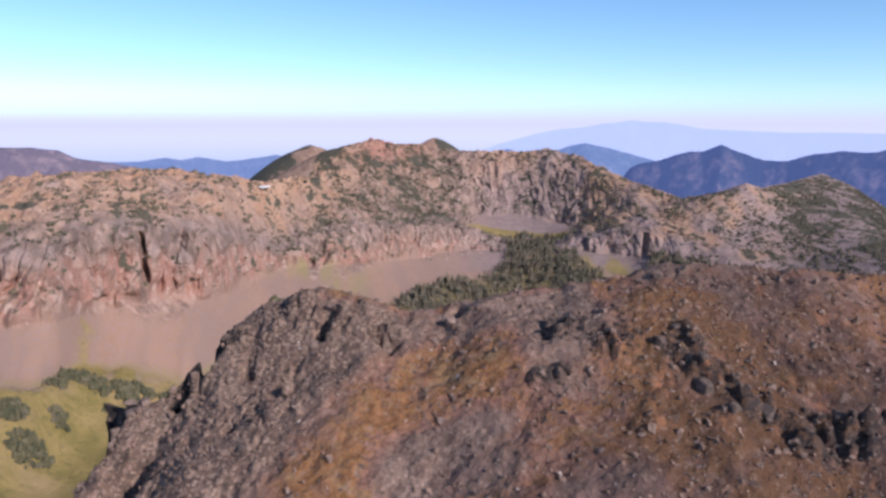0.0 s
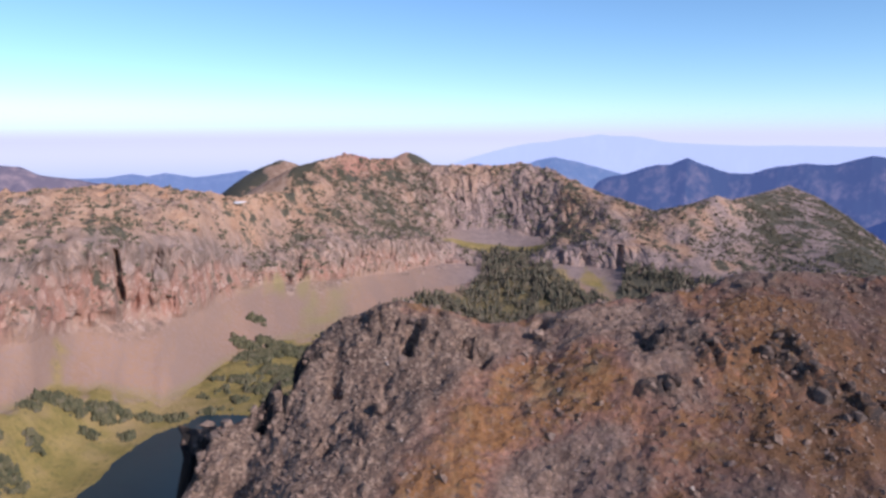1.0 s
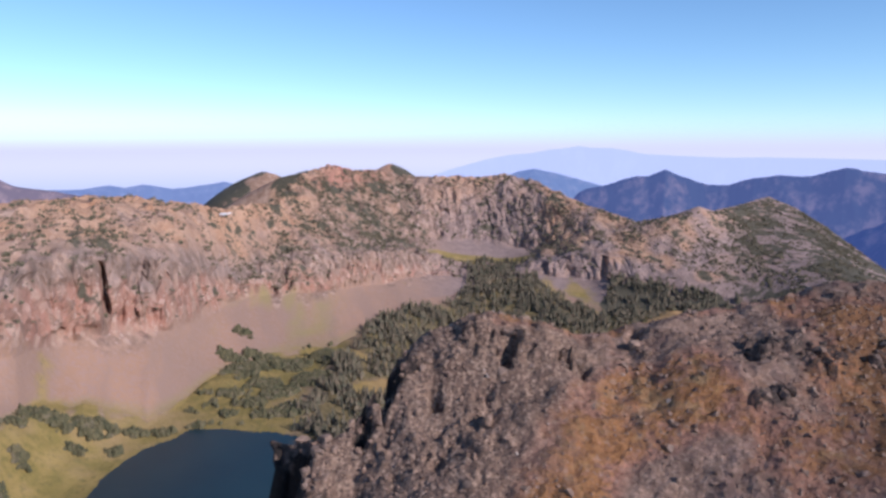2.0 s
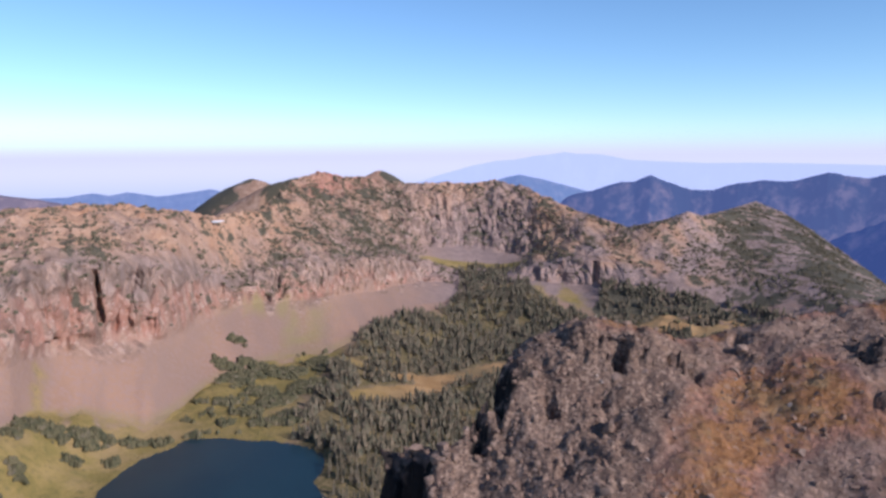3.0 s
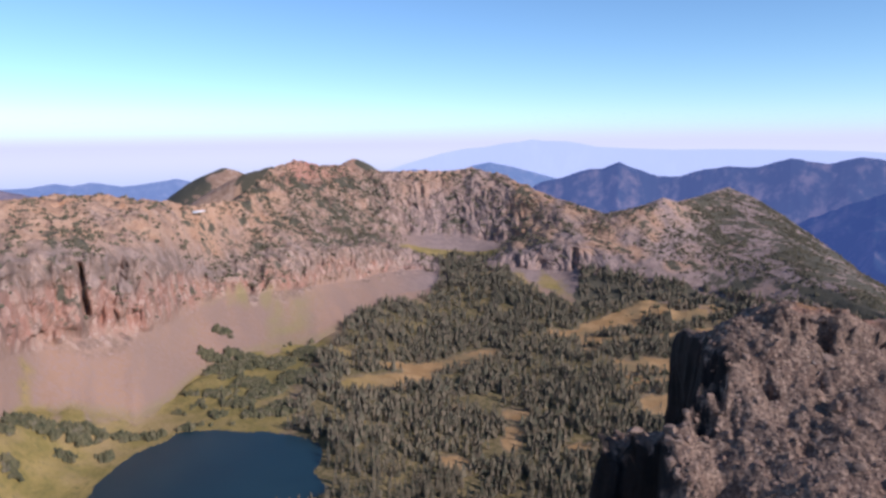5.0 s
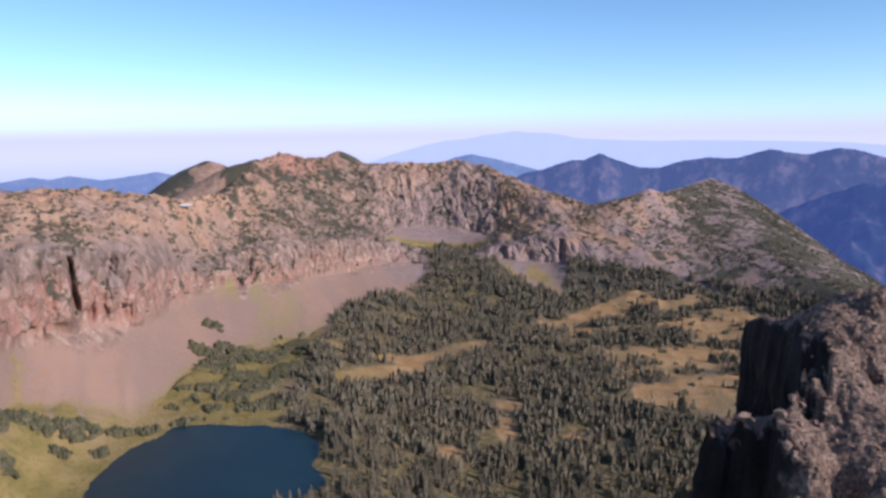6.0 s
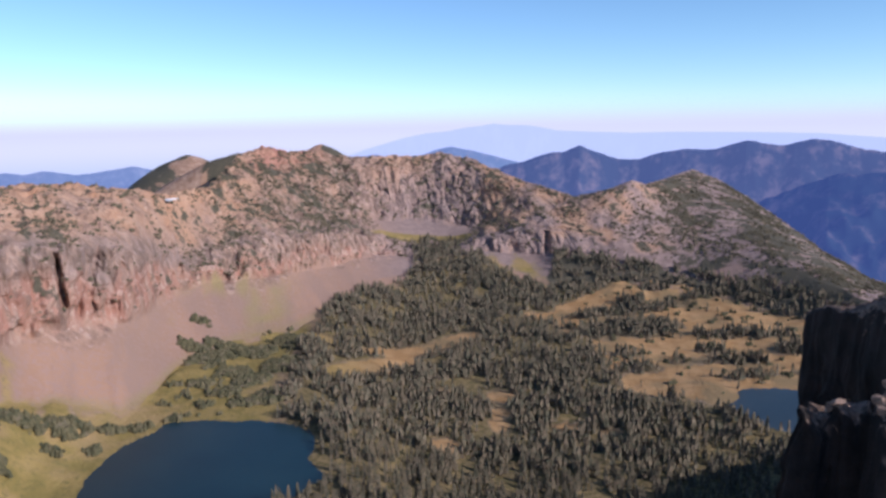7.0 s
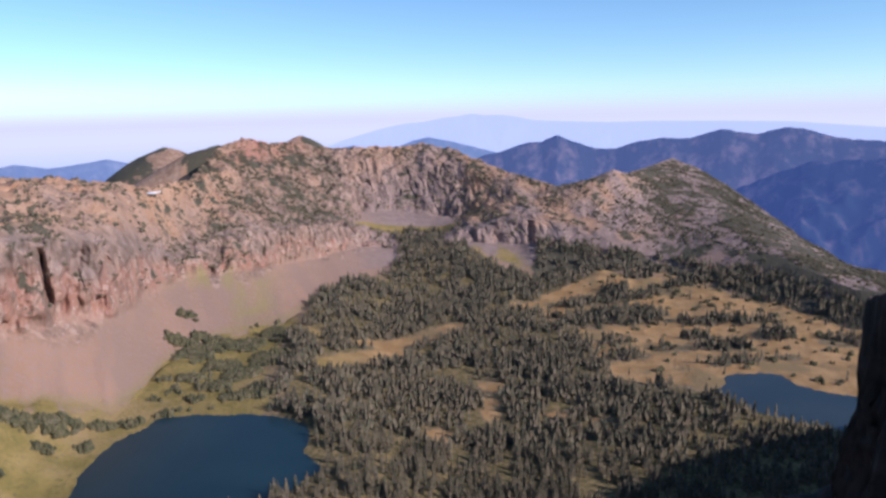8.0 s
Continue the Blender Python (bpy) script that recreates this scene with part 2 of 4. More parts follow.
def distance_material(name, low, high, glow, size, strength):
    """Far ranges seen through many kilometres of air, the haze put into their emission."""
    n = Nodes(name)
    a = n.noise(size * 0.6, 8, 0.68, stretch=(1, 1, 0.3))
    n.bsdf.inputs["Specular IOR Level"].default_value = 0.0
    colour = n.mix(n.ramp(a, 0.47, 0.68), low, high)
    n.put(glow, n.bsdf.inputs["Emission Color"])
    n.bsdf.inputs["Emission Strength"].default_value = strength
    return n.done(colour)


GROUND, KNOLL = ground_material(), knoll_material()
ROCK = stone_material("dark volcanic rock", (0.13, 0.083, 0.06), (0.31, 0.205, 0.152), 0.35)
NEEDLES = needles_material("needles", (0.046, 0.049, 0.029), (0.165, 0.145, 0.078), (0.27, 0.18, 0.11))
# bluer than NEEDLES: a little distance haze mixed into the colour
NEEDLES_FAR = needles_material("needles far", (0.052, 0.054, 0.038), (0.165, 0.15, 0.098), (0.27, 0.19, 0.13))
PEBBLE = stone_material("loose stone", (0.15, 0.094, 0.068), (0.34, 0.22, 0.162), 0.3)
# darker than ROCK: dark stone with the shade of outcrop clefts mixed in
CLEFT_ROCK = stone_material("cleft-dark rock", (0.04, 0.029, 0.025), (0.15, 0.10, 0.078), 0.25)
BARK = stone_material("grey bark", (0.09, 0.065, 0.05), (0.2, 0.16, 0.13), 0.2)
WATER = water_material()
# paler than WATER: haze mirrored at a low angle, put into the base colour
HAZE_WATER = water_material("haze-pale water", (0.024, 0.037, 0.048), (0.040, 0.053, 0.062))
PINE = needles_material("stunted pine needles", (0.062, 0.056, 0.035), (0.145, 0.122, 0.075), (0.19, 0.145, 0.095))
OLIVE = needles_material("olive needles", (0.046, 0.048, 0.027), (0.12, 0.108, 0.056), (0.17, 0.135, 0.07))
SNOW = stone_material("old snow", (0.75, 0.76, 0.8), (0.85, 0.86, 0.88), 1.0)

# ================= ground sheet =================
# Contour lines of the basin, as bearing (degrees right of +y), distance and height from a pivot.
PIVOT = (-40.0, 5.0)
TOE = [(-70, 380, 30), (-28.9, 380, 35), (-25.5, 387, 29), (-22.3, 439, 24), (-19, 438, 15), (-14.8, 444, 4), (-13.3, 466, 4), (-11.3, 516, 4),
       (-5.2, 579, -1), (-1.4, 617, -2), (2.7, 716, 2), (4.9, 735, -2), (7.3, 784, -3), (8.2, 844, 3), (10.2, 868, 6), (13.3, 857, 8),
       (15.4, 797, -3), (17.8, 771, -13), (20.7, 785, -10), (25.1, 793, -5), (29.3, 782, -10), (33.3, 745, -13), (37.1, 700, -16), (40.7, 669, -18), (60, 600, -30)]
BASE = [(-70, 426, 53), (-27.6, 426, 53), (-24.1, 433, 54), (-21.6, 479, 45), (-18.7, 493, 45), (-14.4, 527, 37), (-11.8, 586, 30), (-9.2, 645, 34),
        (-4.2, 683, 27), (1.1, 772, 18), (5.3, 860, 14), (7.5, 861, 6), (10.2, 883, 9), (13.3, 877, 12), (16.4, 866, 7), (19.9, 850, 13),
        (23, 839, 8), (28.5, 822, -3), (34.4, 781, -1), (40.7, 709, -6), (60, 640, -20)]
TOP = [(-70, 456, 91), (-27.4, 456, 91), (-23.8, 458, 94), (-20.8, 499, 98), (-18, 513, 91), (-13.8, 552, 80), (-11.4, 616, 66), (-8.9, 677, 53),
       (-3.9, 708, 58), (1.3, 802, 49), (5.4, 892, 26), (7.5, 889, 8), (10.2, 903, 10), (13.4, 897, 23), (16.5, 888, 35), (20, 875, 30),
       (23, 869, 26), (28.5, 857, 13), (34.4, 816, 14), (40.7, 724, 2), (60, 660, -15)]
BENCH = [(-70, 481, 101), (-27.5, 481, 101), (-23.9, 483, 102), (-20.6, 524, 105), (-17.7, 538, 100), (-13.6, 581, 92), (-11.2, 641, 80), (-8.7, 705, 69),
         (-3.8, 743, 68), (1.4, 851, 48), (5.4, 915, 26), (7.6, 924, 15), (10.3, 933, 12), (13.4, 922, 28), (16.5, 916, 44), (20, 900, 42),
         (23, 899, 40), (28.5, 897, 26), (34.4, 841, 22), (40.7, 749, 3), (60, 680, -14)]
SCREE = [(-70, 511, 106), (-27.6, 511, 106), (-24.1, 513, 108), (-20.4, 554, 110), (-17.5, 568, 108), (-13.4, 606, 100), (-11.1, 656, 87), (-8.6, 720, 80),
         (-3.6, 803, 78), (1.6, 921, 51), (5.6, 985, 37), (7.8, 999, 37), (10.4, 988, 31), (13, 963, 26), (16.6, 951, 58), (20, 925, 50),
         (23, 924, 57), (28.5, 972, 44), (34.4, 891, 30), (40.7, 799, 0), (60, 720, -15)]
UPPER = [(-70, 556, 117), (-27.8, 556, 117), (-24.3, 563, 119), (-20, 609, 120), (-17.2, 623, 117), (-13.1, 656, 110), (-10.9, 678, 100), (-8.5, 727, 95),
         (-5.8, 844, 106), (-3.1, 983, 110), (-0.6, 1022, 107), (1.9, 1046, 101), (5.8, 1060, 101), (8, 1064, 102), (11, 1058, 99), (13.6, 1027, 86),
         (16.6, 986, 75), (20.1, 953, 61), (23.1, 954, 75), (25.6, 983, 74), (28.6, 1112, 77), (31, 1112, 67), (34.5, 1011, 33), (37.9, 920, 8),
         (40.8, 859, -7), (60, 780, -30)]
CREST = [(-70, 616, 118), (-28, 616, 118), (-24.6, 623, 121), (-19.8, 668, 120), (-16.2, 672, 118), (-13.7, 687, 112), (-10.8, 701, 105), (-8.8, 740, 103),
         (-7, 834, 107), (-5.1, 1004, 128), (-4.3, 1040, 131.5), (-3.4, 1063, 135), (-2.6, 1070, 132.5), (-1.7, 1073, 131), (2, 1091, 120), (4.6, 1095, 117), (8, 1099, 116), (10.2, 1104, 119),
         (12, 1093, 114), (14.5, 1047, 96.5), (16.6, 1011, 82.6), (18.8, 986, 73.6), (20.5, 975, 66), (22.7, 979, 74), (24.6, 994, 86), (25.6, 1013, 79),
         (26.9, 1083, 80.6), (29, 1192, 88), (30.6, 1172, 76), (32.6, 1121, 56), (35.3, 1050, 28.6), (37.9, 975, 5), (40.8, 899, -10), (60, 800, -40)]
LAKE_1 = [(-162, 300), (-159, 339), (-158, 366), (-150, 393), (-132, 417), (-114, 418), (-86, 413), (-65, 403), (-53, 389), (-52, 370), (-56, 356),
          (-48, 336), (-58, 325), (-78, 312), (-110, 290), (-140, 286)]
LAKE_2 = [(208, 410), (231, 433), (257, 435), (268, 423), (264, 410), (271, 397), (285, 379), (300, 350), (285, 325), (256, 330), (240, 345), (225, 359), (215, 382)]
LAKE_2_Z = -18.0
# Open meadows between the trees: centre, half length, half width
MEADOWS = [(183, 661, 26, 14), (-180, 350, 34, 60), (-196, 405, 26, 22), (-100, 428, 40, 9), (72, 466, 9, 14), (21, 393, 8, 9), (60, 420, 7, 10), (100, 408, 9, 6), (40, 480, 9, 4),
           (120, 392, 9, 5), (66, 436, 6, 8), (170, 600, 9, 9), (160, 663, 9, 13)]
# Long open strips: from, to, half width
STRIPS = [(-32, 498, 20, 548, 12), (14, 560, 84, 612, 12), (-12, 556, 34, 584, 7), (-60, 590, -20, 560, 7)]
# The parkland edge east of the forest, by y, and the thickets standing in it: centre, half width, half depth
PARK_EDGE = [(330, 300), (368, 232), (398, 212), (433, 192), (446, 160), (512, 170), (560, 180), (600, 176), (650, 172), (690, 190), (720, 260), (760, 330)]
THICKETS = [(197, 595, 22, 24), (237, 597, 40, 27), (297, 562, 30, 12), (242, 648, 48, 14), (190, 498, 19, 11), (197, 527, 10, 8), (240, 504, 22, 11), (274, 499, 20, 12), (262, 526, 15, 7),
            (262, 459, 15, 7), (240, 455, 10, 5), (325, 508, 18, 14), (331, 545, 20, 8), (230, 745, 42, 26), (285, 765, 34, 20), (320, 745, 32, 22), (355, 725, 32, 22), (388, 700, 28, 24),
            (305, 701, 15, 10), (264, 672, 16, 11), (301, 656, 24, 9), (346, 669, 26, 13), (400, 660, 24, 12), (360, 610, 9, 6), (366, 480, 22, 12), (300, 460, 12, 6)]


def line(points, th):
    a = np.array(points, float)
    return np.interp(th, a[:, 0], a[:, 1]), np.interp(th, a[:, 0], a[:, 2])


def inside(poly, x, y):
    """Signed distance to a closed outline, positive inside."""
    p = np.array(poly, float)
    d, sign = np.full(x.shape, 1e9), np.zeros(x.shape, bool)
    for (ax, ay), (bx, by) in zip(p, np.roll(p, -1, 0)):
        ex, ey = bx - ax, by - ay
        t = np.clip(((x - ax) * ex + (y - ay) * ey) / (ex * ex + ey * ey), 0, 1)
        d = np.minimum(d, np.hypot(x - ax - t * ex, y - ay - t * ey))
        with np.errstate(divide="ignore", invalid="ignore"):
            sign ^= ((ay > y) != (by > y)) & (x < ax + (y - ay) * ex / ey)
    return np.where(sign, d, -d)


def valley(x, y):
    return -20 * smooth(-70, 50, x) + 22 * smooth(640, 860, y) + 14 * smooth(-150, -300, x)


def meadow(x, y):
    best = np.full(np.shape(x), -1.0)
    for cx, cy, a, b in MEADOWS:
        best = np.maximum(best, 1 - np.hypot((x - cx) / a, (y - cy) / b))
    for x0, y0, x1, y1, w in STRIPS:
        run = np.clip(((x - x0) * (x1 - x0) + (y - y0) * (y1 - y0)) / ((x1 - x0) ** 2 + (y1 - y0) ** 2), 0, 1)
        best = np.maximum(best, 1 - np.hypot(x - x0 - run * (x1 - x0), y - y0 - run * (y1 - y0)) / w)
    return best


def parkland_at(x, y):
    """1 in the open land east of the forest, 0 in the forest."""
    edge = np.interp(y, [p[0] for p in PARK_EDGE], [p[1] for p in PARK_EDGE])
    return smooth(-5, 5, x - edge + 5 * fbm(x / 18, y / 18, octaves=3, seed=58))


def thicket(x, y):
    best = np.full(np.shape(x), -1.0)
    for cx, cy, a, b in THICKETS:
        best = np.maximum(best, 1 - np.hypot((x - cx) / a, (y - cy) / b))
    return best


def build_ground():
    # bearings: close together ahead, wide apart behind
    th = np.concatenate([np.linspace(-180, -45, 40)[:-1], np.linspace(-45, -34, 24)[:-1], np.linspace(-34, 46, 1150)[:-1], np.linspace(46, 60, 30)[:-1], np.linspace(60, 180, 40)[:-1]])
    lines = []
    for L in (TOE, BASE, TOP, BENCH, SCREE, UPPER):
        near_by = [line(L, th + d) for d in (-0.9, -0.45, 0, 0.45, 0.9)]
        lines.append((sum(r for r, _ in near_by) / 5, sum(z for _, z in near_by) / 5))
    lines.append(line(CREST, th))
    jit = [3 * fbm(th / 1.3, np.full_like(th, k * 7.3), octaves=2 if k < 2 else 4, seed=40 + k) for k in range(7)]
    lines = [(r + j * (1 if k else 2.5) * r / 600, z + 0.25 * j * (k < 6)) for k, ((r, z), j) in enumerate(zip(lines, jit))]
    behind = smooth(60, 100, np.abs(th))
    R, Z, V = [], [], []
    r_toe, z_toe = lines[0]
    px, py = PIVOT
    sin, cos = np.sin(np.radians(th)), np.cos(np.radians(th))
    for s in np.linspace(0, 1, 115)[:-1]:
        r = 2 + (r_toe - 2) * (0.06 + 0.94 * s if s > 0 else 0)
        x, y = px + r * sin, py + r * cos
        zf = valley(x, y)
        zt = valley(px + r_toe * sin, py + r_toe * cos)
        R.append(r), Z.append(zf + (z_toe - zt) * smooth(r_toe - 130, r_toe, r)), V.append(np.full_like(th, s))
    counts = [55, 52, 22, 26, 60, 40]
    for k, c in enumerate(counts):
        (r0, z0), (r1, z1) = lines[k], lines[k + 1]
        for s in np.arange(c) / c:
            bend = s
            if k == 0:
                bend = s ** 1.25          # talus steepens upward
            if k == 1:
                bend = s ** 0.8
            R.append(r0 + (r1 - r0) * s), Z.append(z0 + (z1 - z0) * bend), V.append(np.full_like(th, 1 + k + s))
    r, z = lines[6]
    east = 350 * smooth(14, 32, th) * (1 - smooth(70, 90, th))       # the deep valley behind the eastern ridge
    for s in np.concatenate([np.linspace(0, 1, 66), 1 + np.linspace(0.08, 1, 14) ** 2]):
        if s <= 1:
            R.append(r + 760 * s), Z.append(z - east * s + (-60 - z) * smooth(0, 0.29, s) - 90 * smooth(0.2, 1, s) - 6 * (1 - (1 - min(1, s * 11)) ** 2))
        else:
            R.append(r + 760 + (4760 - r - 760) * (s - 1)), Z.append(-150 - 250 * (s - 1) - east)
        V.append(np.full_like(th, 7 + s))
    R, Z, V = np.array(R), np.array(Z), np.array(V)
    X, Y = px + R * sin, py + R * cos
    # flat land behind the camera
    Z = np.where(V >= 1, Z * (1 - behind) + behind * -40, Z * (1 - behind) + behind * -20)
    arc = np.radians(th)[None, :] * R
    # peaks behind the crest
    for cx, cy, h, wx, wy in ((-250, 1388, 116, 125, 150), (-134, 1113, 127, 165, 60), (-13, 1356, 131, 100, 120), (-45, 1340, 121, 110, 90), (60, 1420, 96, 120, 90)):
        q = np.hypot((X - cx) / wx, (Y - cy) / wy)
        rise = np.where(V > 7.02, h - 75 * q ** 1.45 + 1.5 * fbm(X / 30, Y / 30, octaves=4, seed=9), -999)
        Z = np.maximum(Z, rise)
    # relief
    talus = smooth(0.95, 1.1, V) * (1 - smooth(1.9, 2.05, V))
    cliff = smooth(1.92, 2.08, V) * (1 - smooth(2.95, 3.25, V)) * (1 - smooth(19, 22, th))
    slope = np.maximum(smooth(3.0, 3.4, V), smooth(1.7, 2.3, V) * smooth(19, 22, th)) * (1 - smooth(6.9, 7.3, V))
    bowl = smooth(3.5, 5.5, th) * (1 - smooth(11.5, 13.5, th))
    head = smooth(0, 4, th) * (1 - smooth(12, 16, th)) * smooth(4.9, 5.1, V) * (1 - smooth(5.7, 6.2, V))
    screezone = np.maximum(talus * (1 - smooth(14, 15.5, th) * (1 - smooth(17.5, 18.5, th))), bowl * smooth(3.9, 4.1, V) * (1 - smooth(4.85, 5.05, V)))
    rocky = np.clip(np.maximum(cliff, slope) - screezone, 0, 1)
    warp = 6 * fbm(arc / 25, Z / 25, R / 60, 3, seed=2)
    flute = ridged((arc + warp) / 19, Z / 60, R / 120, 3, seed=3) * 0.55 + ridged((arc + warp) / 6.5, Z / 24, R / 60, 2, seed=4) * 0.4 + ridged((arc + 0.5 * warp) / 3.4, Z / 30, R / 40, 2, seed=8) * 0.2
    soft_e = 1 - 0.45 * smooth(6, 13, th)
    push = (cliff * 4.8 * soft_e + head * 2.4 + rocky * 2.0 * soft_e) * (flute - 0.35) + rocky * 3.2 * fbm(arc / 10, Z / 7, R / 12, 4, seed=6)
    calm = 1 - 0.45 * smooth(13, 17, th) - 0.45 * smooth(20, 25, th)
    crack = np.exp(-(vnoise((arc + warp) / 10, Z / 110, R / 250, seed=13) / 0.09) ** 2)
    crack_2 = np.exp(-(vnoise((arc + warp) / 5, Z / 40, R / 90, seed=14) / 0.10) ** 2)
    push = push * calm - cliff * soft_e * (3.4 * crack + 1.6 * crack_2) - head * (2.2 * crack + 1.2 * crack_2) - rocky * calm * 0.9 * crack_2
    push = push + cliff * 0.6 * np.sign(np.sin(Z / 4.2 + 3 * fbm(arc / 30, R / 60, octaves=2, seed=16)))* 0.6
    steps = np.sin(Z / 3.1 + 2.2 * fbm(arc / 40, R / 40, octaves=3, seed=12))
    Z = Z + calm * rocky * (2.6 * fbm(X / 22, Y / 22, octaves=5, seed=5, gain=0.55) + 1.0 * fbm(X / 7, Y / 9, Z / 7, 3, seed=17) + 1.7 * ridged(arc / 13 + R / 30, R / 26 - arc / 40, octaves=3, seed=7) + 0.6 * steps * calm ** 2)
    Z = Z + talus * (0.5 * fbm(arc / 34, R / 60, octaves=2, seed=15))
    Z = Z + (V < 1) * (1.6 * fbm(X / 45, Y / 45, octaves=4, seed=21) * smooth(60, 200, R))
    Z = Z + (V > 7.2) * smooth(7.2, 7.6, V) * 4 * fbm(X / 90, Y / 90, octaves=4, seed=23)
    # the dark cleft in the cliff
    cleft = np.exp(-((th + 18.45 + 0.008 * (Z - 75) + 0.03 * np.sin(Z / 5)) / (0.15 + 0.08 * smooth(96, 66, Z) + 0.03 * np.sin(Z / 2.3))) ** 4) * smooth(2.1, 2.2, V) * (1 - smooth(2.75, 2.95, V))
    push = push - 14 * cleft
    for c, w, a in ((-21.8, 0.05, 3), (-16.3, 0.05, 3), (-15.2, 0.04, 2), (-12.7, 0.05, 2.5), (-20.3, 0.04, 2)):
        push = push - a * np.exp(-((th - c + 0.012 * (Z - 75) + 0.06 * np.sin(Z / 4 + c)) / w) ** 4) * smooth(2.1, 2.3, V) * (1 - smooth(2.6, 2.95, V))
    cleft_2 = np.exp(-((th - 18.15) / 0.25) ** 4) * smooth(1.97, 2.06, V) * (1 - smooth(2.9, 3.15, V))
    push = push - 12 * cleft_2
    R = R - push
    X, Y = px + R * sin, py + R * cos
    # lakes are dished into the floor
    for poly, level in ((LAKE_1, 0.0), (LAKE_2, LAKE_2_Z)):
        d = inside(poly, X[:165], Y[:165]) + 2.2 * fbm(X[:165] / 14, Y[:165] / 14, octaves=3, seed=31)
        near = smooth(-45, -2, d)
        bed = np.where(d > 0, level - np.minimum(0.25 * d, 4), level + np.minimum(-d * 0.05, 2.5))
        Z[:165] = Z[:165] * (1 - near) + bed * near
    co = np.stack([X, Y, Z], -1)
    me = grid_mesh("ground", co, *X.shape, wrap=True)
    # surface cover
    n1, n2 = fbm(X / 30, Y / 30, octaves=4, seed=50), fbm(X / 80, Y / 80, octaves=3, seed=51)
    m = meadow(X, Y)
    ragged = V + 0.045 * fbm(arc / 14, R / 30, octaves=3, seed=55)
    floor_ = 1 - smooth(0.98, 1.06, ragged)
    park = parkland_at(X, Y) * (1 - 0.75 * smooth(-0.1, 0.15, thicket(X, Y) + 0.2 * n1))
    open_ = np.maximum(smooth(-0.12, 0.08, m + 0.25 * n1), park)
    left = 1 - smooth(-88, -55, X - 0.15 * (Y - 445) + 8 * n1)
    W = V + ((0.30 - 0.14 * (1 - smooth(-13, -9, th))) * fbm(arc / 11, R / 60, octaves=4, seed=53) + 0.12 * fbm(arc / 45, R / 90, octaves=2, seed=54)) * (V > 1.15) * (V < 7)
    talus = smooth(0.98, 1.06, ragged) * (1 - smooth(1.8, 2.1, W))
    screezone = np.maximum(talus, bowl * smooth(3.9, 4.1, W) * (1 - smooth(4.85, 5.05, W)))
    east_toe = smooth(17.6, 18.6, th) * talus
    pink = np.exp(-((th - 32.5) / 1.8) ** 2 - ((V - 2.0) / 0.55) ** 2) * 1.4 * (V > 1)
    give(me, "scree", np.clip(np.maximum(screezone * (1 - east_toe), pink * (0.6 + 0.8 * n1)) + 0.25 * talus * (1 - east_toe), 0, 1))
    tan = smooth(2.9, 4.3, W) * (1 - smooth(-6, 1, th)) * (0.75 + 0.6 * n1) + smooth(5.2, 6.5, W) * (0.6 + 0.6 * n2) * (1 - smooth(11, 15, th)) + smooth(12, 14, th) * rocky * np.clip(1.1 * n1 + 0.15 + 0.55 * np.exp(-((th - 15.5) / 2.5) ** 2), 0, 1) * (1 - 0.7 * smooth(25, 28, th))
    give(me, "soil", np.clip(np.clip(tan, 0, 1) * (V < 7.4) + (V > 7.05) * 0.45, 0, 1))
    grass = np.clip(floor_ * np.maximum(open_, left * 0.9), 0, 1)
    fans = fbm(arc / 30 + 0.4 * n2, R / 120, octaves=4, seed=52)
    grass = np.maximum(grass, talus * np.clip(0.26 + 0.5 * fans + 0.35 * n2 + 0.4 * sum(np.exp(-((th - c) / 0.8) ** 2) for c in (-22.5,)) + 0.45 * (1 - smooth(1.0, 1.16, V)), 0, 1))
    moss = talus * (np.exp(-((th + 6.8) / 4.6) ** 4) * smooth(1.08, 1.35, V) * np.clip(0.8 + 1.3 * fans, 0, 1) + 0.6 * (1 - smooth(1.05, 1.22, V)) * (th < 4))
    give(me, "chute", np.clip(0.5 + 0.75 * fbm((arc + 0.25 * R + 6 * n1) / 11, R / 110, octaves=4, seed=59), 0, 1))
    give(me, "moss", np.clip(moss, 0, 1))
    give(me, "grey", np.clip(smooth(2.35, 2.8, W) * (1 - smooth(4.4, 5.4, W)) * (1 - smooth(-2, 5, th)) + smooth(5, 9, th) * (V > 1.9) * (V < 6.3) * 0.8, 0, 1))
    # lilac east: purple-grey scree, and haze painted into the rock
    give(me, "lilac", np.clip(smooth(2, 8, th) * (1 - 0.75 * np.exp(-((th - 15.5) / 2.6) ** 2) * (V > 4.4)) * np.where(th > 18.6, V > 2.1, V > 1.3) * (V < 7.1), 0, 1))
    grass = np.maximum(grass, bowl * smooth(3.6, 3.9, V) * (1 - smooth(4.2, 4.45, V)))
    give(me, "grass", np.clip(grass, 0, 1))
    give(me, "gold", smooth(-70, 20, X) * floor_)
    woods = floor_ * (1 - open_) * (1 - left)
    give(me, "woods", np.clip(woods, 0, 1))
    teeth = smooth(0, 4, th) * (1 - smooth(14, 18, th)) * smooth(5.0, 5.3, V) * (1 - smooth(6.3, 6.8, V)) * smooth(-0.1, 0.4, vnoise((arc + warp) / 15, R / 55, seed=57) + 0.5 * n1)
    east_ridge = smooth(20, 25, th)
    lit_face = smooth(-248, -238, X) * smooth(88, 96, Z + 3 * n1)
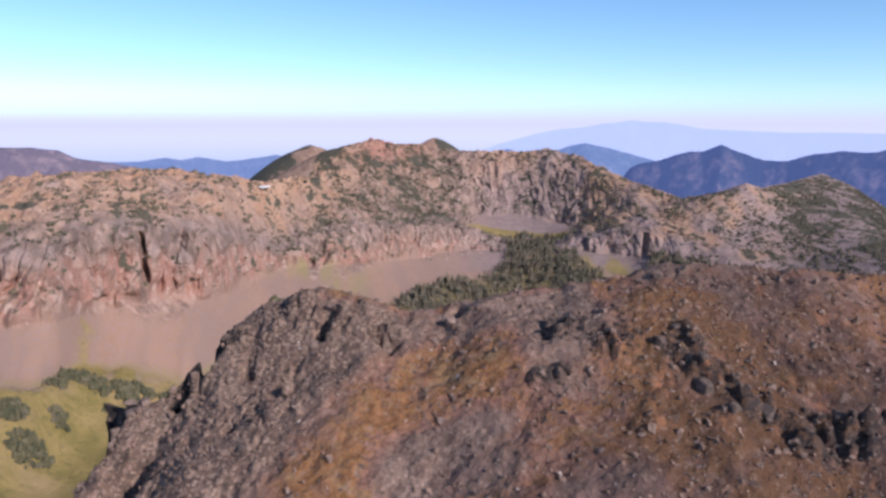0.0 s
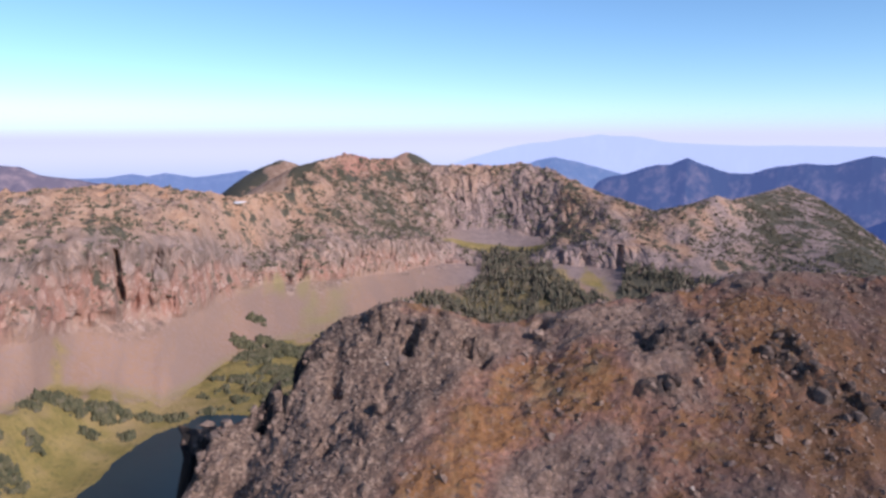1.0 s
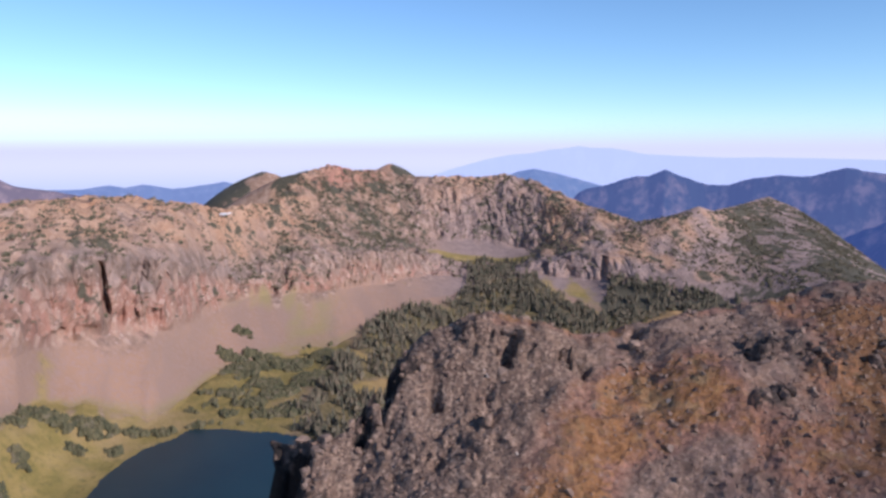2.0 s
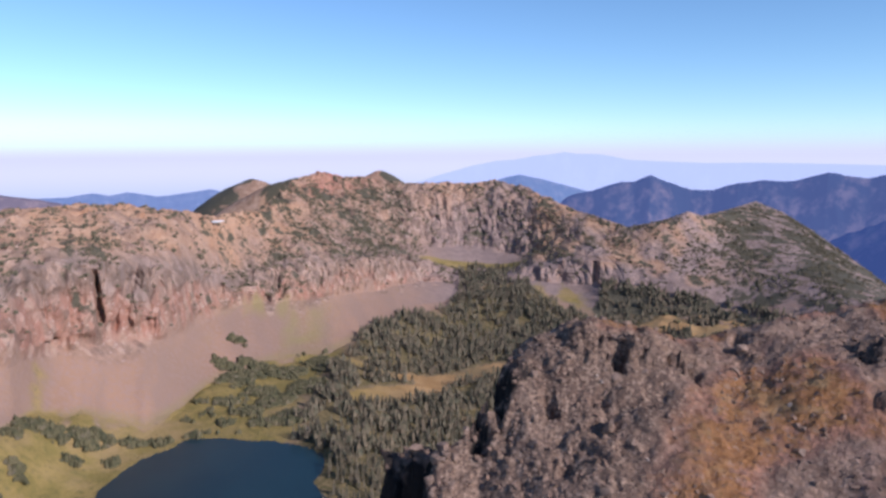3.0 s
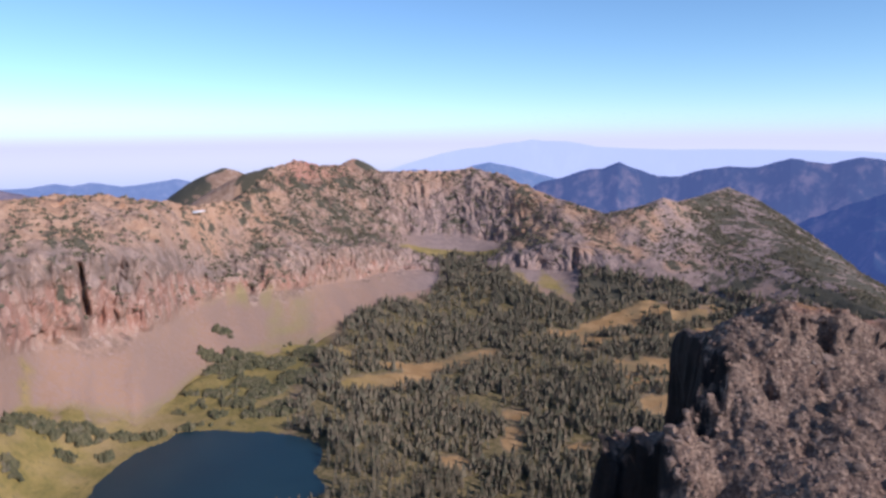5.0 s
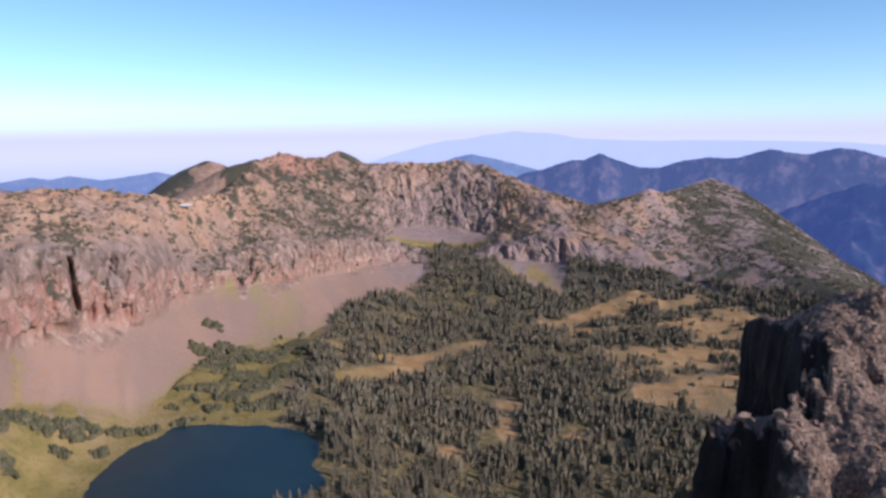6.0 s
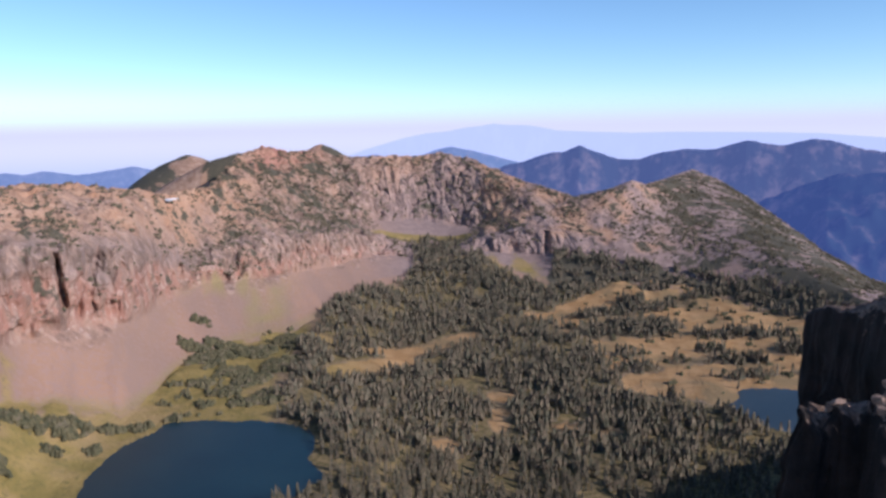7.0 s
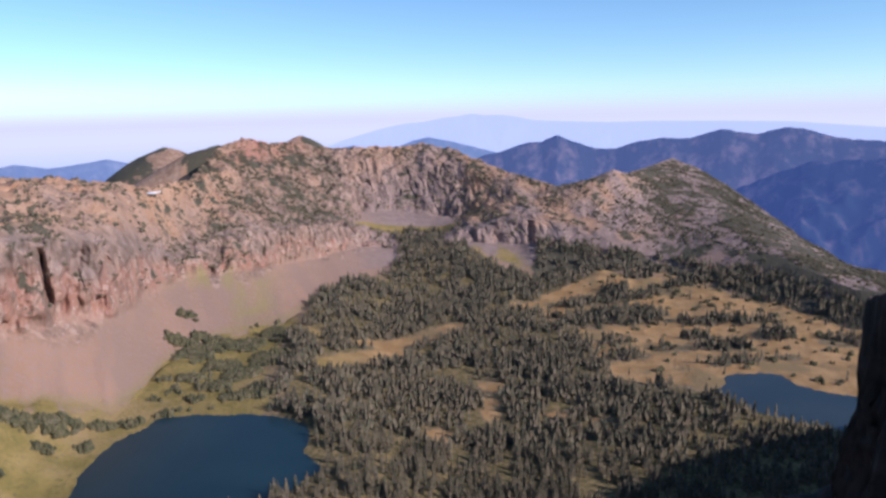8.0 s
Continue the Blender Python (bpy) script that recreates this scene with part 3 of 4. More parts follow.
    # darkens hill flanks for their woods and, as painted shade, their unlit sides
    wooded = 1.3 * np.exp(-(((X + 265) / 90) ** 4 + ((Y - 1385) / 160) ** 4)) * (1 - lit_face) + np.exp(-(((X - 20) / 40) ** 2 + ((Y - 1350) / 100) ** 2)) + 0.7 * np.exp(-((th + 6.2) / 0.6) ** 2) * smooth(5.8, 6.3, V)
    give(me, "heath", np.clip(rocky * (0.30 + 0.22 * n1 + 0.10 * east_ridge + 0.09 * smooth(25, 28, th) + 0.12 * smooth(26, 28, th) * smooth(4.2, 5.0, V) + 0.12 * smooth(30.5, 34, th) - 0.03 * smooth(8, 14, th) + (0.07 + 0.13 * smooth(-12, -8, th)) * (1 - smooth(1, 5, th)) * smooth(2.9, 3.2, V) * (1 - smooth(6.1, 6.6, V))) * (1 - np.clip(pink, 0, 1)) + smooth(7.02, 7.1, V) * (0.30 + 0.2 * n2) + 0.62 * np.clip(wooded * (0.8 + 0.7 * n1), 0, 1) + 0.5 * smooth(7.03, 7.1, V) * np.exp(-((th + 6.3) / 1.3) ** 4) + east_toe * (0.85 + 0.3 * n1) + 0.3 * smooth(26, 31, th) * (V > 1) * (1 - smooth(2.4, 3.6, V)) * (1 - np.clip(pink, 0, 1)) + teeth * 0.08, 0, 1))
    give(me, "red", np.clip(cliff * (1 - smooth(6, 9, th)) * np.clip(0.8 - 0.25 * (V - 2) - 0.9 * smooth(-12, -8, th) * smooth(2.25, 2.6, W) - 0.6 * smooth(2.45, 2.75, W), 0, 1) + smooth(5.6, 6.4, V) * (0.9 + 0.6 * n1) * np.exp(-((th + 2) / 2.4) ** 2), 0, 1))
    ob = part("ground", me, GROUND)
    tagged(ob, "mountain basin of red cliffs, scree slopes and dry meadows", "ground", kind="structure")
    return X, Y, Z, V, th, m, rocky, teeth


GX, GY, GZ, GV, GTH, GM, GROCKY, GTEETH = build_ground()

# ================= lakes =================


def lake(name, poly, level, material, label):
    p = np.array(poly, float)
    c = p.mean(0)
    q = c + (p - c) * (1 + 10 / np.hypot(*(p - c).T)[:, None])
    bm = bmesh.new()
    bm.faces.new([bm.verts.new((x, y, level)) for x, y in q])
    bmesh.ops.recalc_face_normals(bm, faces=bm.faces)
    if bm.faces[:][0].normal.z < 0:
        bmesh.ops.reverse_faces(bm, faces=bm.faces)
    me = bpy.data.meshes.new(name)
    bm.to_mesh(me)
    tagged(part(name, me, material), label, "lake", kind="structure")


lake("water_1", LAKE_1, 0.0, WATER, "dark blue mountain lake with a grassy shore")
lake("water_2", LAKE_2, LAKE_2_Z, HAZE_WATER, "small blue lake beside golden meadow")


# ================= far ranges =================
def far_range(name, points, dist, depth, drop, rough, material, label, seed):
    """A mountain range: skyline by bearing and height, with a spurred near face."""
    a = np.array(points, float)
    th = np.linspace(a[0, 0], a[-1, 0], int((a[-1, 0] - a[0, 0]) * 14))
    h = np.interp(th, a[:, 0], a[:, 1])
    arc = np.radians(th) * dist
    h = h - drop * (1 - smooth(0, 5, np.minimum(th - a[0, 0], a[-1, 0] - th)))
    jag = rough * 0.05 * fbm(arc / 60, arc * 0, octaves=4, seed=seed)
    rows = []
    for s in np.concatenate([np.linspace(0, 1, 60), [1.1, 1.3]]):
        up = min(s, 1)
        r = dist - depth * (1 - up) + (120 * (s - 1) if s > 1 else 0)
        xx, yy = r * np.sin(np.radians(th)), r * np.cos(np.radians(th))
        spur = ridged(xx / (depth * 0.5), yy / (depth * 0.5), octaves=4, seed=seed + 5)
        z = h + jag * up ** 12 - drop * (1 - up) ** 0.9 + rough * spur * 4 * up * (1 - up) - (drop * (s - 1) * 0.8 if s > 1 else 0)
        rows.append(np.stack([PIVOT[0] + r * np.sin(np.radians(th)), PIVOT[1] + r * np.cos(np.radians(th)), z], -1))
    co = np.array(rows)
    ob = part(name, grid_mesh(name, co, *co.shape[:2]), material)
    return tagged(ob, label, "mountain range", kind="structure")


FAR_1 = [(-60, 60), (-45, 90), (-36, 100), (-31.9, 90), (-30, 82), (-28.1, 81), (-26.7, 73), (-25.7, 49), (-23.2, 29), (-19.5, -10), (-16, -60)]
FAR_2 = [(-60, -10), (-32.3, -9), (-28.4, -5), (-25.2, -17), (-21.6, -20), (-20, -4), (-18.9, -15), (-17.7, -1), (-15.7, -26), (-13.7, -10), (-12, 2), (-9.9, -26), (-5.6, -67), (0, -120)]
FAR_3 = [(10, -150), (12.2, -110), (15.3, -52), (17, -26), (18.7, 8), (20, 17), (21.1, 49), (22.2, 20), (23.9, -20), (25.5, -18), (27.2, 13), (28.8, 25), (31.1, 28), (32.9, 61), (35.3, 41),
         (37.1, 67), (38.5, 56), (40.3, 23), (43.2, 6), (47.3, -6), (60, -20)]
FAR_3C = [(24, -420), (28.1, -337), (32, -199), (35.4, -110), (38.3, -45), (40.3, -36), (43.3, -25), (47.3, -11), (60, 20)]
FAR_4 = [(0, -90), (2.8, -48), (4.5, -11), (5.6, 0), (7.1, -32), (8.8, -20), (10.1, 16), (11.4, 36), (13.2, 8), (15.3, -34), (17.5, -75), (22, -140)]
FAR_5 = [(-3, -160), (2, -60), (5, 20), (7.7, 80), (9.5, 108), (11, 116), (12.5, 138), (13.6, 146), (14.7, 160), (15.6, 150), (17.2, 147), (18.2, 134), (19.5, 112), (21.8, 102), (25, 92), (28, 94), (32.7, 88), (37.5, 78), (43.2, 40), (47.3, 5), (60, -20)]
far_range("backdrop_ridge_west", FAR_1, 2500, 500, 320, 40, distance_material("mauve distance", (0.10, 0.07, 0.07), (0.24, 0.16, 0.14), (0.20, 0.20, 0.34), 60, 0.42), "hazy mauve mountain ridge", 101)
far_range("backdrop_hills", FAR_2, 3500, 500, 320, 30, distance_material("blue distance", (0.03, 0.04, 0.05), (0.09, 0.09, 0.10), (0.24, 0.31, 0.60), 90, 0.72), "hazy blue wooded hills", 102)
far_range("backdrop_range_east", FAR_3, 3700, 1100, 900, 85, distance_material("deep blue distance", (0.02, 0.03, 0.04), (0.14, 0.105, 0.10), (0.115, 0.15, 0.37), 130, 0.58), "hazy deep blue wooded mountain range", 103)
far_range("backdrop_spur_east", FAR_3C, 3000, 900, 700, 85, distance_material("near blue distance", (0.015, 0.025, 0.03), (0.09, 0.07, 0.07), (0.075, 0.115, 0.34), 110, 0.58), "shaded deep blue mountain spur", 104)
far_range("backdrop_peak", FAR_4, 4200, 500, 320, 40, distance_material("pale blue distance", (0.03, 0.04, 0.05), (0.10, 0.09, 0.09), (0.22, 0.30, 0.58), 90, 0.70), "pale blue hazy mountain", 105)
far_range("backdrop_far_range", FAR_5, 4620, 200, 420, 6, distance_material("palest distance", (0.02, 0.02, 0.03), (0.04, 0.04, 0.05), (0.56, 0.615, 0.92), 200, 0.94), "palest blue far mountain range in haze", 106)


def haze_plain():
    """The hazy lowland and horizon, a plain glowing backdrop all round."""
    th = np.radians(np.linspace(-180, 180, 181)[:-1])
    zs = np.linspace(-620, 380, 24)
    co = np.array([np.stack([PIVOT[0] + 4790 * np.sin(th), PIVOT[1] + 4790 * np.cos(th), np.full_like(th, z)], -1) for z in zs])
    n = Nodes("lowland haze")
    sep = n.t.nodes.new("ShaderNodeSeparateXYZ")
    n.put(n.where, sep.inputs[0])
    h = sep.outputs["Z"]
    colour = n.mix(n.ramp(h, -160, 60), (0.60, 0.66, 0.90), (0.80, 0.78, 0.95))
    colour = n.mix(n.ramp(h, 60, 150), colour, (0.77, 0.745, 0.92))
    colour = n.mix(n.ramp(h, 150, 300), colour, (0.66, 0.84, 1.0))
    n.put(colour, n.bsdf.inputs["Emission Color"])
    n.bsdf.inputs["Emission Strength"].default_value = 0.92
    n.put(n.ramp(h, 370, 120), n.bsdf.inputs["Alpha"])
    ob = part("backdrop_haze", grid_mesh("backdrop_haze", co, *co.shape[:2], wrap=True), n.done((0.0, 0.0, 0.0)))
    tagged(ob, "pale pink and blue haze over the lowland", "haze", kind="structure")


haze_plain()


# ================= knoll in the foreground =================
def knoll_top(x, y):
    z = 149 + 0.45 * (np.clip(y, 24, 46.5) - 39) + 0.14 * (np.minimum(x, 14) - 3) - 0.05 * np.maximum(x - 14, 0)
    yy = np.minimum(y, 66)
    west = 1 - smooth(-8, -2, x)
    z = z - (0.02 - 0.008 * west) * np.maximum(yy - 46.5, 0) ** 1.55 - (0.42 - 0.17 * west) * np.maximum(yy - 47.5, 0)
    z = z - 0.7 * np.maximum(x - 60, 0) - 0.7 * np.maximum(-10 - y, 0)
    # the saddle beside the crest outcrop, and the hollow before it
    z = z - 1.1 * np.exp(-((x + 1.0) / 3.2) ** 2) * smooth(40, 47, y)
    z = z - 1.2 * np.exp(-((x - 6.5) / 6.0) ** 2) * smooth(40.5, 46, y)
    z = z - 0.9 * (1 - smooth(-3, 5, x)) * (1 - smooth(42, 45.5, y))
    z = z - 0.38 * np.maximum(-13 - x, 0)
    z = z - 0.4 * (1 - smooth(-12.5, -8.5, x)) * smooth(44.2, 46.5, y) * (1 - smooth(51, 56, y))
    z = z + 1.05 * np.exp(-((x + 9.6) / 4.0) ** 2 - ((y - 48.3) / 3.6) ** 2)
    # a rocky spine along the western edge, with a gully behind it
    spine = x + 18.3 + 0.25 * (42 - y)
    low = smooth(29, 33, y)
    z = z + 1.3 * np.exp(-(spine / 1.1) ** 2) * low * (1 - smooth(41.5, 43.5, y))
    z = z - 1.7 * np.exp(-((spine - 2.1) / 0.8) ** 2) * low * (1 - smooth(38.5, 40.2, y))
    return z


RIM = [(-60, -16), (20, -19), (30, -20.4), (36, -20.4), (40, -19.8), (42.2, -18.9), (43.2, -17.4), (44.2, -15.4), (46, -14.4), (50, -12.9), (54, -11.2), (58, -10.0), (60, -10.2), (64, -8.0), (120, -4), (260, 20)]
RIM_END = 61.0


def build_knoll():
    xs = np.concatenate([np.linspace(-170, -26, 70)[:-1], np.linspace(-26, -8, 190)[:-1], np.linspace(-8, 34, 240)[:-1], np.linspace(34, 700, 110)])
    ys = np.concatenate([np.linspace(-230, 24, 60)[:-1], np.linspace(24, 70, 250)[:-1], np.linspace(70, 260, 70)])
    X, Y = np.meshgrid(xs, ys)
    rim = np.interp(Y, [p[0] for p in RIM], [p[1] for p in RIM])
    e = np.minimum(X - rim, RIM_END - Y) + 0.8 * fbm(X / 4, Y / 4, octaves=4, seed=61) + 0.1
    top = knoll_top(X, Y)
    top = top - 0.012 * np.maximum(4.6 - np.maximum(e, 0), 0) ** 2 * smooth(42, 47, Y)
    out = np.maximum(-e, 0)
    front = smooth(-4, 6, (X - rim) - (RIM_END - Y))
    drop = 13 * smooth(0, 1.5, out) + 20 * smooth(1.3, 3.2, out) + (1.05 + 0.15 * front) * np.maximum(out - 4, 0)
    Z = top - drop
    # the ridge that runs on to the east, out of view, set to shade the near forest
    crest = np.interp(X, [20, 250, 369, 560, 700], [44, 62, 124, 136, 140])
    ridge = np.clip(146 + 0.02 * (X - 40), 0, 150) - 0.75 * np.abs(Y - crest) - 1.0 * np.maximum(X - 560, 0) + 3 * fbm(X / 25, Y / 25, octaves=3, seed=60)
    east = smooth(34, 60, X)
    Z = np.maximum(Z * (1 - east) + ridge * east, -60)
    # a buttress below the rim
    run = np.clip(((X + 18.0) * -2.9 + (Y - 43.0) * 2.2) / (2.9 ** 2 + 2.2 ** 2), 0, 1)
    b = np.hypot(X + 18.0 + 2.9 * run, Y - 43.0 - 2.2 * run) + 0.4 * fbm(X / 2, Y / 2, octaves=3, seed=66)
    shelf = 144.7 + 0.6 * fbm(X / 0.9, Y / 0.9, octaves=3, seed=70) - 36 * smooth(1.1, 2.5, b) - 1.0 * np.maximum(b - 4, 0)
    Z = np.maximum(Z, shelf)
    flat = 1 - smooth(0, 2, out)
    left = (1 - smooth(-8, -3, X - 0.73 * np.minimum(Y - 40, 5))) * (1 - smooth(45.8, 47.5, Y) * smooth(-9.5, -6.5, X))
    Z = Z + flat * (0.45 * fbm(X / 6, Y / 6, octaves=3, seed=62) + (0.12 + 0.06 * left) * fbm(X / 1.5, Y / 1.5, octaves=4, seed=63, gain=0.62) + 0.05 * left * ridged(X / 0.8, Y / 0.8, octaves=2, seed=85) + left * 0.08 * ridged(X / 3, Y / 3, octaves=2, seed=64))
    tussock = fbm(X / 0.48, Y / 0.48, octaves=2, seed=89, gain=0.6)
    Z = Z + flat * (0.10 - 0.02 * left) * tussock * (X > -26) * (X < 34) * (Y > 24) * (Y < 70)
    Z = Z + (1 - flat) * 2.0 * fbm(X / 4, Y / 4, Z / 6, 4, seed=65)
    # outcrops standing on the knoll
    craggy = np.zeros_like(X)
    for cx, cy, r, h in ((-6.6, 45.0, 1.3, 1.3), (-3.5, 44.2, 0.9, 1.1), (-4.9, 44.6, 0.8, 1.0), (-9.2, 45.6, 1.2, 0.8), (5.9, 38.2, 1.0, 0.7), (13.4, 39.4, 1.6, 1.0), (14.2, 37.4, 1.4, 0.9), (15.4, 35.2, 1.4, 1.0),
                         (18.2, 33.5, 2.0, 1.1), (21.5, 33.2, 2.3, 1.2), (6.9, 41.9, 1.3, 0.8), (8.6, 41.4, 1.3, 0.7), (9.9, 40.0, 1.4, 0.8), (0.7, 45.0, 0.9, 0.7), (-14.0, 45.2, 1.2, 1.2), (-15.4, 42.6, 1.2, 0.9)):
        q = np.hypot(X - cx, (Y - cy) * 1.3) + 0.5 * fbm(X / 0.8, Y / 0.8, octaves=3, seed=67)
        craggy = np.maximum(craggy, 1 - smooth(0.7 * r, 1.15 * r, q))
        Z = Z + 0.5 * h * (1 - smooth(0.68 * r, 1.0 * r, q)) * (0.8 + 0.5 * fbm(X / 0.7, Y / 0.7, octaves=2, seed=68))
    Z = Z - craggy * 0.55 * np.exp(-(vnoise(X / 1.1, Y / 1.6, seed=82) / 0.16) ** 2)
    # overhung gaps in the crest outcrop and at the rim
    for cx, cy, r, d in ((-7.3, 44.9, 0.75, 1.7), (-4.2, 44.4, 0.5, 1.2), (-3.1, 43.9, 0.5, 0.9), (-14.7, 44.7, 0.8, 1.5), (0.9, 46.2, 0.6, 0.9), (-9.9, 41.2, 0.5, 0.3), (-12.0, 43.3, 0.45, 0.6), (-8.9, 42.9, 0.5, 0.5), (-15.8, 42.6, 0.5, 0.8)):
        q = np.hypot(X - cx, (Y - cy) * 0.7) + 0.4 * fbm(X / 0.7, Y / 0.7, octaves=3, seed=88)
        Z = Z - d * (1 - smooth(0.5 * r, r, q))
    # hollows and ledges of the bare western half
    Z = Z - flat * left * 0.22 * smooth(0.25, 0.6, fbm(X / 1.1, Y / 1.5, octaves=3, seed=83))
    crag = ridged(X / 2.6, Y / 2.6, Z / 5, 3, seed=77) * 0.5 + fbm(X / 0.9, Y / 0.9, Z / 2, 2, seed=78) * 0.3
    Z = Z + flat * left * 0.13 * (crag - 0.2)
    wall = smooth(0.1, 1.2, out)
    co = np.stack([X - wall * (0.9 * fbm(Y / 2.6, Z / 2.6, X / 6, 5, seed=79, gain=0.6) + 0.35 * ridged(Y / 1.9, Z / 4.5, octaves=2, seed=84) - 0.55), Y + wall * front * 1.4 * fbm(X / 3.5, Z / 3.5, octaves=4, seed=80), Z], -1)
    me = grid_mesh("ground_knoll", co, *X.shape)
    turf = flat * (1 - left) * (0.7 + 0.85 * fbm(X / 7, Y / 7, octaves=3, seed=69))
    turf = turf + 0.7 * flat * np.exp(-((X + 3.2) / 3.8) ** 2 - ((Y - 50) / 3.4) ** 2)
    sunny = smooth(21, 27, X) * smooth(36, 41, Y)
    turf = turf - 0.4 * smooth(42, 46, Y) * smooth(-1, 4, X) * flat + 0.6 * sunny * flat - 0.2 * smooth(8, 16, X) + 0.2 * np.exp(-(((X + 4) / 4.5) ** 2 + ((Y - 40.5) / 3.5) ** 2))
    give(me, "turf", np.clip(turf, 0, 1))
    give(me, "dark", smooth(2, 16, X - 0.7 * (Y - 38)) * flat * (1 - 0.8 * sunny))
    # where outcrops carry stone colour and painted cleft shade, strongest in the east
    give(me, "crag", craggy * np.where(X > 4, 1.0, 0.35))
    give(me, "pale", flat * left)
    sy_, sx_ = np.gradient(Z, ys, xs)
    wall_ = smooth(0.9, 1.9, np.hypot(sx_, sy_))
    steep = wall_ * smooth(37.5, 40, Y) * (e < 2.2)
    # steep faces and ground outside the rim take the painted shade, shelf top spared
    give(me, "shaded_rock", np.maximum(smooth(0.15, 0.9, out), steep) * (1 - (1 - wall_) * (1 - smooth(1.3, 2.0, b)) * smooth(143.4, 144.0, Z)))
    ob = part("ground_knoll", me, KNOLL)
    tagged(ob, "rocky brown summit knoll with rusty autumn tundra", "rocky summit", kind="structure")
    return xs, ys, Z


KX, KY, KZ = build_knoll()


def knoll_height(x, y):
    i = int(np.clip(np.searchsorted(KX, x) - 1, 0, len(KX) - 2))
    j = int(np.clip(np.searchsorted(KY, y) - 1, 0, len(KY) - 2))
    u, v = (x - KX[i]) / (KX[i + 1] - KX[i]), (y - KY[j]) / (KY[j + 1] - KY[j])
    return float(KZ[j, i] * (1 - u) * (1 - v) + KZ[j, i + 1] * u * (1 - v) + KZ[j + 1, i] * (1 - u) * v + KZ[j + 1, i + 1] * u * v)


# ================= trees =================
def conifer_arrays(rng, tiers, spokes, width):
    """Crown of a spire-shaped conifer, height 1: drooping ragged whorls."""
    co, tri = [], []
    for k in range(tiers):
        f = k / tiers
        z0 = 0.10 + 0.90 * f
        rad = width * (1 - f) ** 0.8 * rng.uniform(0.8, 1.15) + 0.012
        h = 1.9 * 0.90 / tiers
        first = len(co)
        lean = rng.uniform(-0.012, 0.012, 2)
        co.append((lean[0], lean[1], min(z0 + h, 1.0)))
        turn = rng.uniform(0, 6.28)
        n = spokes * 2
        for s in range(n):
            rr = rad * (rng.uniform(0.8, 1.2) if s % 2 == 0 else rng.uniform(0.4, 0.6))
            a = turn + 6.2832 * s / n
            co.append((rr * math.cos(a), rr * math.sin(a), z0 - rng.uniform(0.0, 0.03) + (0.03 if s % 2 else 0)))
        for s in range(n):
            tri.append((first, first + 1 + s, first + 1 + (s + 1) % n))
    return np.array(co), np.array(tri)


def shrub_arrays(rng):
    """A low ragged clump of stunted pine, height 1."""
    co, tri = [], []
    for _ in range(5):
        c = np.array([rng.uniform(-0.55, 0.55), rng.uniform(-0.55, 0.55), 0])
        first, n, r, h = len(co), 5, rng.uniform(0.3, 0.5), rng.uniform(0.55, 1.0)
        co.append(c + (rng.uniform(-0.1, 0.1), rng.uniform(-0.1, 0.1), h))
        for ring, (q, zz) in enumerate(((0.75, 0.62), (1.0, 0.05))):
            for s in range(n):
                a, k = 6.2832 * s / n + ring * 0.4, rng.uniform(0.65, 1.2)
                co.append(c + (q * r * k * math.cos(a), q * r * k * math.sin(a), zz * h * rng.uniform(0.8, 1.1)))
        for s in range(n):
            a, b = first + 1 + s, first + 1 + (s + 1) % n
            tri += [(first, a, b), (a, a + n, b), (b, a + n, b + n)]
    return np.array(co, float), np.array(tri)


def heath_arrays(rng):
    """Three small ragged tufts of krummholz, height 1."""
    co, tri = [], []
    for _ in range(3):
        c = np.array([rng.uniform(-0.6, 0.6), rng.uniform(-0.6, 0.6), 0])
        first, n, r, h = len(co), 4, rng.uniform(0.3, 0.55), rng.uniform(0.5, 1.0)
        co.append(c + (rng.uniform(-0.1, 0.1), rng.uniform(-0.1, 0.1), h))
        for ring, (q, zz) in enumerate(((0.75, 0.6), (1.0, -0.1))):
            for s in range(n):
                a, k = 6.2832 * s / n + ring * 0.5, rng.uniform(0.6, 1.25)
                co.append(c + (q * r * k * math.cos(a), q * r * k * math.sin(a), zz * h))
        for s in range(n):
            a, b = first + 1 + s, first + 1 + (s + 1) % n
            tri += [(first, a, b), (a, a + n, b), (b, a + n, b + n)]
    return np.array(co, float), np.array(tri)


def scatter(name, kinds, places, material, label, category):
    """Many small plants or stones in one mesh: places are x, y, z, size, turn, squash."""
    cos, tris, base = [], [], 0
    places = np.array(places)
    pick = np.arange(len(places)) % len(kinds)
    for k, (co, tri) in enumerate(kinds):
        P = places[pick == k]
        if not len(P):
            continue
        c, s = np.cos(P[:, 4])[:, None], np.sin(P[:, 4])[:, None]
        wide = (P[:, 3] * P[:, 5])[:, None]
        x, y = (co[:, 0] * c - co[:, 1] * s) * wide + P[:, :1], (co[:, 0] * s + co[:, 1] * c) * wide + P[:, 1:2]
        z = co[:, 2] * P[:, 3:4] + P[:, 2:3]
        cos.append(np.stack([x, y, z], -1).reshape(-1, 3))
        tris.append((tri[None] + (base + np.arange(len(P)) * len(co))[:, None, None]).reshape(-1, 3))
        base += len(P) * len(co)
    me = raw_mesh(name, np.concatenate(cos), np.concatenate(tris), flat=True)
    return tagged(part(name, me, material), label, category, kind="stuff")


rng = np.random.default_rng(7)
area = np.abs(np.gradient(np.hypot(GX - PIVOT[0], GY - PIVOT[1]), axis=0)) * np.hypot(GX - PIVOT[0], GY - PIVOT[1]) * np.gradient(np.radians(GTH))[None, :]
ahead = ((GTH > -33) & (GTH < 46))[None, :]


